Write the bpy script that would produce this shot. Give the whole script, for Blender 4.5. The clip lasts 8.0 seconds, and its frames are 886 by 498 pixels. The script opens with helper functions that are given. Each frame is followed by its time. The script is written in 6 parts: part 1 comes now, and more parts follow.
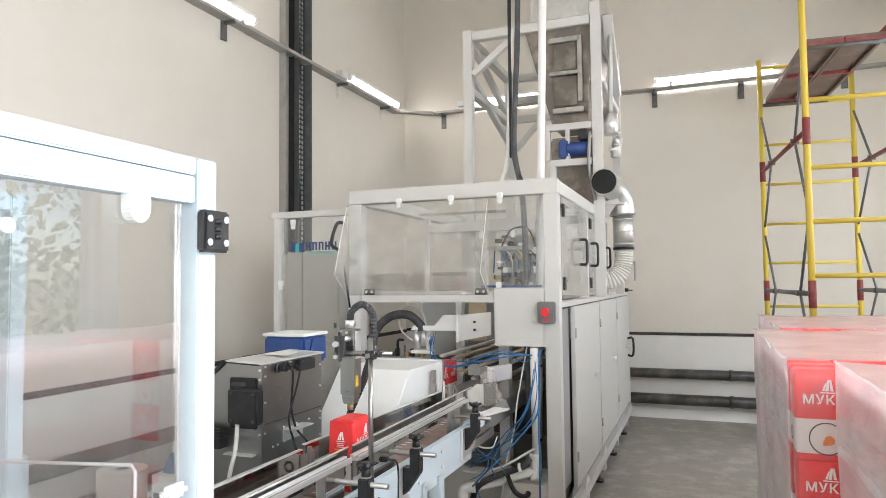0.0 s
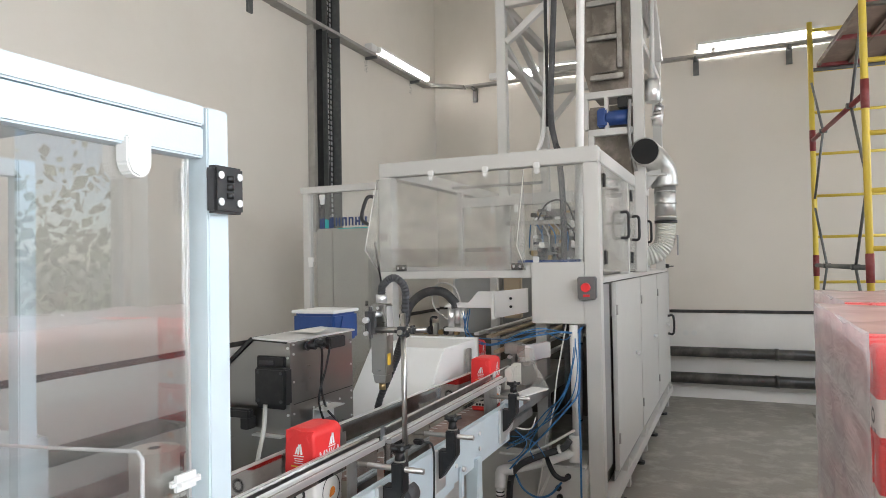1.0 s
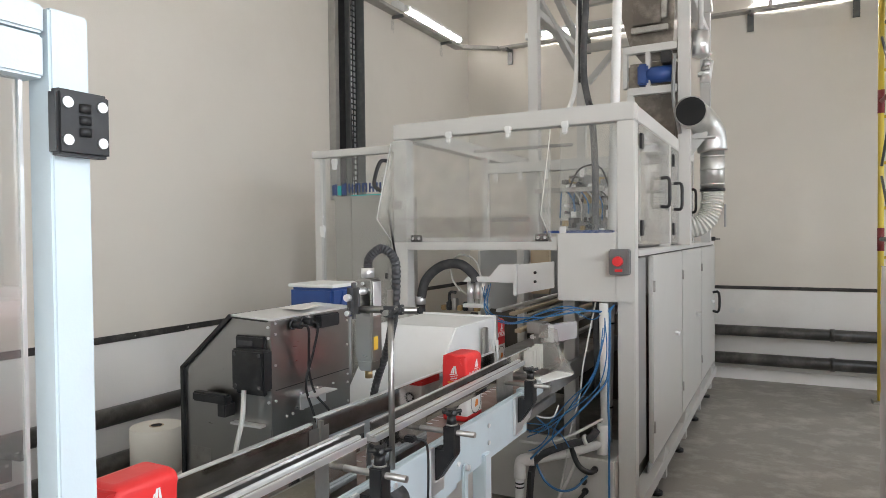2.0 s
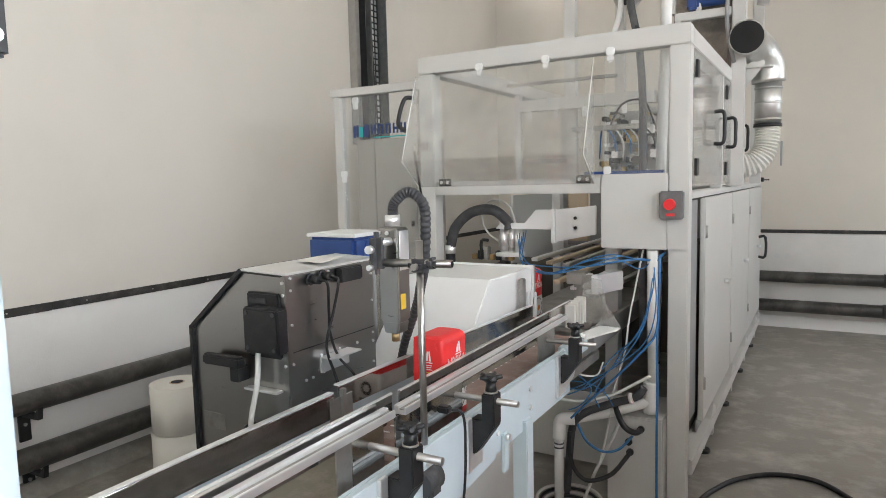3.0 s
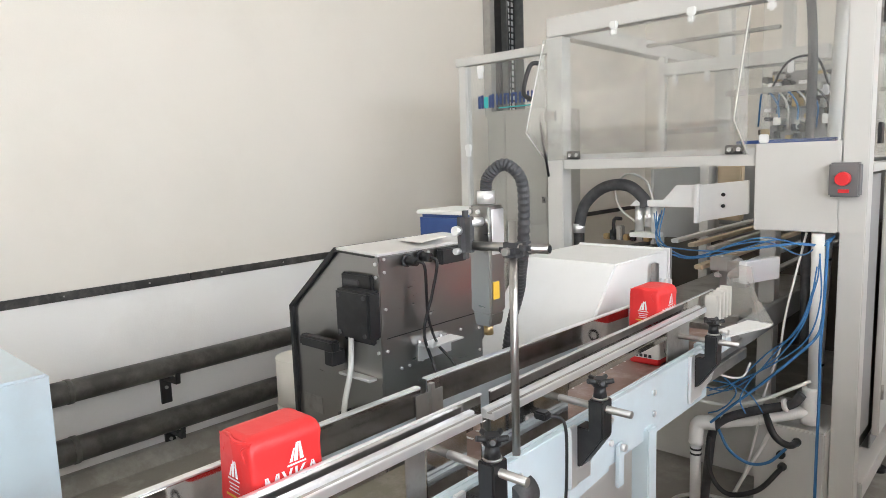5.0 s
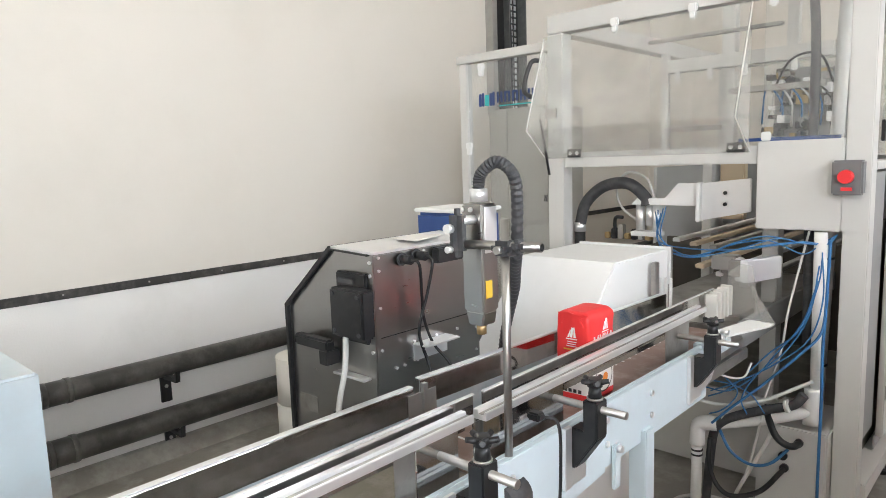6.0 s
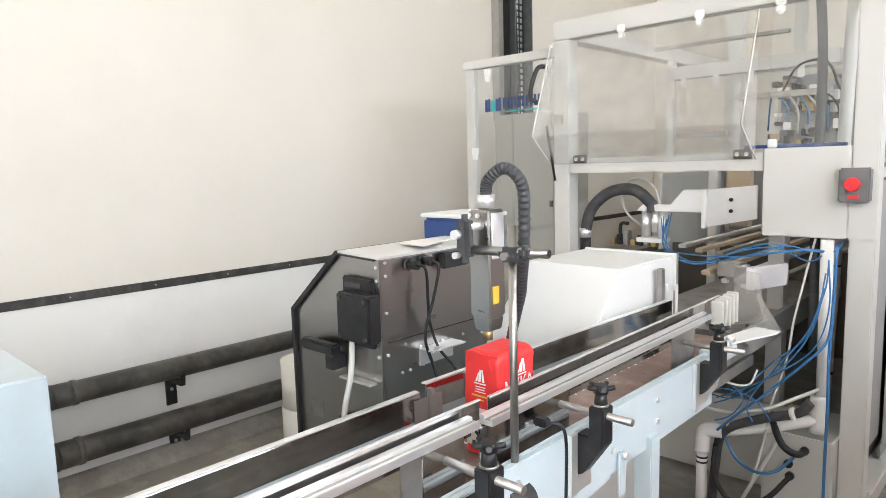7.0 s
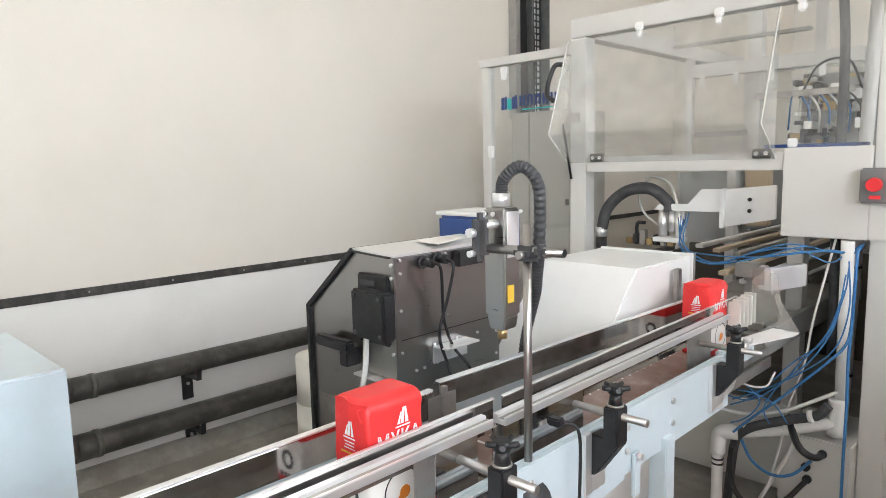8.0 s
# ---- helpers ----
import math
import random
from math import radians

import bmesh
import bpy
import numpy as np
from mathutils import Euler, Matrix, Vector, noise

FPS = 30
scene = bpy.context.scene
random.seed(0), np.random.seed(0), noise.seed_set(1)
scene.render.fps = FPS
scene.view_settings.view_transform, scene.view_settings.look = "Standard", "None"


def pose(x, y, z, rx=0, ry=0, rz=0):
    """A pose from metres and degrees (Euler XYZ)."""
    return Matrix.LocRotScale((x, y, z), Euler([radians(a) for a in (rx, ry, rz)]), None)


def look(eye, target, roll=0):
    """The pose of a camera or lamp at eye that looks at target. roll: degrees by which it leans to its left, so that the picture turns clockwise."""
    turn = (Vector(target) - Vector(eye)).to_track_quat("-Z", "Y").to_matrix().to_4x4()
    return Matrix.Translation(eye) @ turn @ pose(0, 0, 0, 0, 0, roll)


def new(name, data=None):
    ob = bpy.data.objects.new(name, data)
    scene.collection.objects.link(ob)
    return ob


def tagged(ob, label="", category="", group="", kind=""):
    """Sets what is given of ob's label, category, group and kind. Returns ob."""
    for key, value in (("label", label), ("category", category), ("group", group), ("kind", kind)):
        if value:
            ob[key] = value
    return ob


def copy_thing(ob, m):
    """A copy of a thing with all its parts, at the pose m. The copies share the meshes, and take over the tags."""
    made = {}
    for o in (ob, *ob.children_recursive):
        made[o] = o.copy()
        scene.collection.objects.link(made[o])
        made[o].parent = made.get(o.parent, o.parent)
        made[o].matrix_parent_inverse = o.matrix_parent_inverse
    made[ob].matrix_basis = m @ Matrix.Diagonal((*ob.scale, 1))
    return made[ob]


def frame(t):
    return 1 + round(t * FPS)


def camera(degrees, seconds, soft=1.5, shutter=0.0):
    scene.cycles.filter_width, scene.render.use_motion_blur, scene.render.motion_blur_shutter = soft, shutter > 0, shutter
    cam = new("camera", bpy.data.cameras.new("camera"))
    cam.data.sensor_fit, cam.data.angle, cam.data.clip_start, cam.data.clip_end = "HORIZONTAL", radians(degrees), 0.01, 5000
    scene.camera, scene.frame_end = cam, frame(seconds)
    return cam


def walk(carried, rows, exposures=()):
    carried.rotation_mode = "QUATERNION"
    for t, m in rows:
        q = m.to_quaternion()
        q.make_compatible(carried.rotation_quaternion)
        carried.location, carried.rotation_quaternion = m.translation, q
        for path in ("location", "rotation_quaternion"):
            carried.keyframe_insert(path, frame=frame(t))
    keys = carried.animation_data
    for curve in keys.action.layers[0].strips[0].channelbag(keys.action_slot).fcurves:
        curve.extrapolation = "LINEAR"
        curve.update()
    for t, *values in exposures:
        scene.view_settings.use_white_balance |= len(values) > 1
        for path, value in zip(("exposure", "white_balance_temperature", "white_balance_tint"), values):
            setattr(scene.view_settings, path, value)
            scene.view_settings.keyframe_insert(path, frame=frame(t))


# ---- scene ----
cam = camera(67.5, 8.0, 0.75)
EXPOSURES = [(0.0, 0.18, 6440, 13), (0.5, -0.08, 6440, 13), (1.0, -0.23, 6440, 13), (1.5, -0.27, 6440, 13), (3.0, -0.07, 6440, 13), (3.5, 0.14, 6440, 13), (4.0, 0.21, 6440, 13), (4.5, 0.24, 6440, 13), (6.0, 0.3, 6440, 13), (6.5, 0.3, 6440, 13), (7.0, 0.5, 6440, 13), (7.5, 0.33, 6440, 13), (8.0, 0.28, 6440, 13)]
PATH = [
    (0, (1.729, -0.389, 1.548), (1.005, 1.473, 1.65), -0.6),
    (0.5, (1.685, -0.365, 1.537), (0.971, 1.502, 1.603), -1.1),
    (1, (1.654, -0.247, 1.521), (0.842, 1.58, 1.564), -1.0),
    (1.5, (1.656, -0.056, 1.525), (0.752, 1.728, 1.532), -1.0),
    (1.7, (1.659, 0.016, 1.516), (0.745, 1.794, 1.5), -0.6),
    (2.8, (1.494, 0.29, 1.505), (0.535, 2.039, 1.356), -1.7),
    (3, (1.485, 0.332, 1.496), (0.492, 2.057, 1.297), -1.4),
    (3.5, (1.472, 0.432, 1.491), (0.296, 2.039, 1.304), -1.0),
    (4, (1.46, 0.488, 1.488), (0.208, 2.031, 1.263), -2.1),
    (4.5, (1.457, 0.526, 1.486), (0.142, 2.012, 1.24), -2.0),
    (5.8, (1.472, 0.6, 1.482), (0.119, 2.049, 1.215), -1.9),
    (6, (1.471, 0.597, 1.481), (0.116, 2.044, 1.218), -1.9),
    (6.5, (1.469, 0.595, 1.481), (0.107, 2.038, 1.224), -1.9),
    (7, (1.47, 0.589, 1.484), (0.105, 2.029, 1.235), -1.6),
    (7.5, (1.468, 0.582, 1.485), (0.086, 2.008, 1.245), -1.6),
    (8, (1.469, 0.59, 1.485), (0.072, 1.998, 1.23), -1.3),
]
walk(cam, [(t, look(eye, target, roll)) for t, eye, target, roll in PATH],
     exposures=EXPOSURES)

# ---- world and light ----
world = bpy.data.worlds.new("sky")
scene.world = world
world.use_nodes = True
wn = world.node_tree
sky = wn.nodes.new("ShaderNodeTexSky")
sky.sky_type, sky.sun_disc = "NISHITA", False
sky.sun_elevation, sky.sun_rotation = radians(47), radians(239)
wn.links.new(sky.outputs[0], wn.nodes["Background"].inputs[0])
wn.nodes["Background"].inputs[1].default_value = 0.15

WINDOW_POWER, LED_STRENGTH = 190.0, 43.0
# windows in the east wall: from y, to y, sill, head
EAST = 4.12
# the third is mirrored in the door; the others are unseen, added for daylight
WINDOWS = [(-3.4, -1.6, 0.9, 3.1), (-1.1, 0.9, 0.9, 3.1), (1.55, 3.45, 0.9, 3.1), (4.9, 6.6, 0.9, 3.1)]
SOUTH = -4.3

# the sun stands behind the west wall, so it lights the trees and no floor
sun = new("sun", bpy.data.lights.new("sun", "SUN"))
sun.data.energy, sun.data.angle, sun.data.color = 5.0, radians(0.5), (1.0, 0.95, 0.88)
sun.matrix_world = look((-20, -12, 25), (0, 0, 0))


def daylight(name, place, target, w, h, power):
    lamp = bpy.data.lights.new(name, "AREA")
    lamp.shape, lamp.size, lamp.size_y, lamp.energy, lamp.color = "RECTANGLE", w, h, power, (0.88, 0.95, 1.0)
    ob = new(name, lamp)
    ob.matrix_world = look(place, target)
    return ob


for (y0, y1, z0, z1), share in zip((WINDOWS[0], WINDOWS[1], WINDOWS[3]), (0.80, 0.52, 0.26)):
    daylight("daylight", (EAST + 0.12, (y0 + y1) / 2, (z0 + z1) / 2), (EAST - 1, (y0 + y1) / 2, (z0 + z1) / 2), y1 - y0, z1 - z0, WINDOW_POWER * share)

y0, y1, _, z1 = WINDOWS[2]
daylight("daylight", (EAST + 0.12, (y0 + y1) / 2, z1 - 0.3), (EAST - 1, (y0 + y1) / 2, z1 - 0.3), y1 - y0, 0.5, WINDOW_POWER * 0.28)


# ---- materials ----
def mat(name, base, rough=0.5, metal=0.0, vary=0.08, scale=6.0, bump=0.0, bump_scale=60.0, stain=None, stain_amount=0.0, stain_scale=1.5, stretch=(1, 1, 1), emit=0.0, per_object=0.0):
    m = bpy.data.materials.new(name)
    m.use_nodes = True
    n, l = m.node_tree.nodes, m.node_tree.links
    p = n["Principled BSDF"]
    p.inputs["Roughness"].default_value, p.inputs["Metallic"].default_value = rough, metal
    tc = n.new("ShaderNodeTexCoord")
    mp = n.new("ShaderNodeMapping")
    mp.inputs["Scale"].default_value = stretch
    l.new(tc.outputs["Object"], mp.inputs["Vector"])
    fine = n.new("ShaderNodeTexNoise")
    fine.inputs["Scale"].default_value, fine.inputs["Detail"].default_value = scale, 6
    l.new(mp.outputs[0], fine.inputs["Vector"])
    ramp = n.new("ShaderNodeMix")
    ramp.data_type = "RGBA"
    ramp.inputs[6].default_value = (*[c * (1 - vary) for c in base], 1)
    ramp.inputs[7].default_value = (*[min(1, c * (1 + vary)) for c in base], 1)
    l.new(fine.outputs["Fac"], ramp.inputs[0])
    colour = ramp.outputs[2]
    if stain:
        big = n.new("ShaderNodeTexNoise")
        big.inputs["Scale"].default_value, big.inputs["Detail"].default_value, big.inputs["Roughness"].default_value = stain_scale, 8, 0.65
        l.new(tc.outputs["Object"], big.inputs["Vector"])
        cut = n.new("ShaderNodeMapRange")
        cut.inputs["From Min"].default_value, cut.inputs["From Max"].default_value = 0.48, 0.72
        cut.inputs["To Max"].default_value = stain_amount
        l.new(big.outputs["Fac"], cut.inputs["Value"])
        mix = n.new("ShaderNodeMix")
        mix.data_type = "RGBA"
        mix.inputs[7].default_value = (*stain, 1)
        l.new(cut.outputs[0], mix.inputs[0])
        l.new(colour, mix.inputs[6])
        colour = mix.outputs[2]
    if per_object:
        info = n.new("ShaderNodeObjectInfo")
        hsv = n.new("ShaderNodeHueSaturation")
        mr = n.new("ShaderNodeMapRange")
        mr.inputs["To Min"].default_value, mr.inputs["To Max"].default_value = 1 - per_object, 1 + per_object
        l.new(info.outputs["Random"], mr.inputs["Value"])
        l.new(mr.outputs[0], hsv.inputs["Value"])
        l.new(colour, hsv.inputs["Color"])
        colour = hsv.outputs[0]
    l.new(colour, p.inputs["Base Color"])
    rr = n.new("ShaderNodeMapRange")
    rr.inputs["To Min"].default_value, rr.inputs["To Max"].default_value = max(0.02, rough * (0.95 if metal > 0.5 else 0.8)), min(1, rough * (1.05 if metal > 0.5 else 1.2))
    l.new(fine.outputs["Fac"], rr.inputs["Value"])
    l.new(rr.outputs[0], p.inputs["Roughness"])
    if bump:
        grain = n.new("ShaderNodeTexNoise")
        grain.inputs["Scale"].default_value, grain.inputs["Detail"].default_value = bump_scale, 4
        l.new(mp.outputs[0], grain.inputs["Vector"])
        b = n.new("ShaderNodeBump")
        b.inputs["Strength"].default_value, b.inputs["Distance"].default_value = bump, 0.01
        l.new(grain.outputs["Fac"], b.inputs["Height"])
        l.new(b.outputs[0], p.inputs["Normal"])
    if emit:
        p.inputs["Emission Color"].default_value = (*base, 1)
        p.inputs["Emission Strength"].default_value = emit
    return m


def clear(name, tint=(0.97, 0.98, 0.98), haze=0.05, haze_scale=5.0, rough=0.03, wrinkle=0.0, haze_colour=(0.8, 0.8, 0.8), vary=1.6, gloss=0.04, gloss_edge=0.75, low=0.4):
    """A thin clear sheet: see-through, glossy by Fresnel, with dust and scuffs."""
    m = bpy.data.materials.new(name)
    m.use_nodes = True
    n, l = m.node_tree.nodes, m.node_tree.links
    n.remove(n["Principled BSDF"])
    out = n["Material Output"]
    tr, gl, df = n.new("ShaderNodeBsdfTransparent"), n.new("ShaderNodeBsdfGlossy"), n.new("ShaderNodeBsdfDiffuse")
    tr.inputs[0].default_value = (*tint, 1)
    gl.inputs["Roughness"].default_value = rough
    df.inputs[0].default_value = (*haze_colour, 1)
    tc, ns = n.new("ShaderNodeTexCoord"), n.new("ShaderNodeTexNoise")
    ns.inputs["Scale"].default_value, ns.inputs["Detail"].default_value = haze_scale, 8
    l.new(tc.outputs["Object"], ns.inputs["Vector"])
    mr = n.new("ShaderNodeMapRange")
    mr.inputs["From Min"].default_value, mr.inputs["From Max"].default_value = 0.3, 0.75
    mr.inputs["To Min"].default_value, mr.inputs["To Max"].default_value = haze * low, haze * vary
    l.new(ns.outputs["Fac"], mr.inputs["Value"])
    m1, m2, lw = n.new("ShaderNodeMixShader"), n.new("ShaderNodeMixShader"), n.new("ShaderNodeLayerWeight")
    # gloss that grows towards grazing view, alike on both faces of the sheet
    pw, fr = n.new("ShaderNodeMath"), n.new("ShaderNodeMapRange")
    pw.operation = "POWER"
    pw.inputs[1].default_value = 4.0
    l.new(lw.outputs["Facing"], pw.inputs[0])
    l.new(pw.outputs[0], fr.inputs["Value"])
    fr.inputs["To Min"].default_value, fr.inputs["To Max"].default_value = gloss, gloss_edge
    l.new(mr.outputs[0], m1.inputs[0])
    l.new(tr.outputs[0], m1.inputs[1])
    # the haze scatters light back and through alike
    tl, both = n.new("ShaderNodeBsdfTranslucent"), n.new("ShaderNodeMixShader")
    tl.inputs[0].default_value = (*haze_colour, 1)
    both.inputs[0].default_value = 0.4
    l.new(df.outputs[0], both.inputs[1])
    l.new(tl.outputs[0], both.inputs[2])
    l.new(both.outputs[0], m1.inputs[2])
    l.new(fr.outputs[0], m2.inputs[0])
    l.new(m1.outputs[0], m2.inputs[1])
    l.new(gl.outputs[0], m2.inputs[2])
    if wrinkle:
        w = n.new("ShaderNodeTexNoise")
        w.inputs["Scale"].default_value, w.inputs["Detail"].default_value, w.inputs["Distortion"].default_value = 3.2, 3, 0.6
        mp = n.new("ShaderNodeMapping")
        mp.inputs["Scale"].default_value = (1, 1, 3.2)
        mp.inputs["Rotation"].default_value = (0.3, 0.5, 0)
        l.new(tc.outputs["Object"], mp.inputs[0])
        l.new(mp.outputs[0], w.inputs["Vector"])
        b = n.new("ShaderNodeBump")
        b.inputs["Strength"].default_value, b.inputs["Distance"].default_value = wrinkle, 0.03
        l.new(w.outputs["Fac"], b.inputs["Height"])
        for s in (gl, df):
            l.new(b.outputs[0], s.inputs["Normal"])
    l.new(m2.outputs[0], out.inputs[0])
    return m


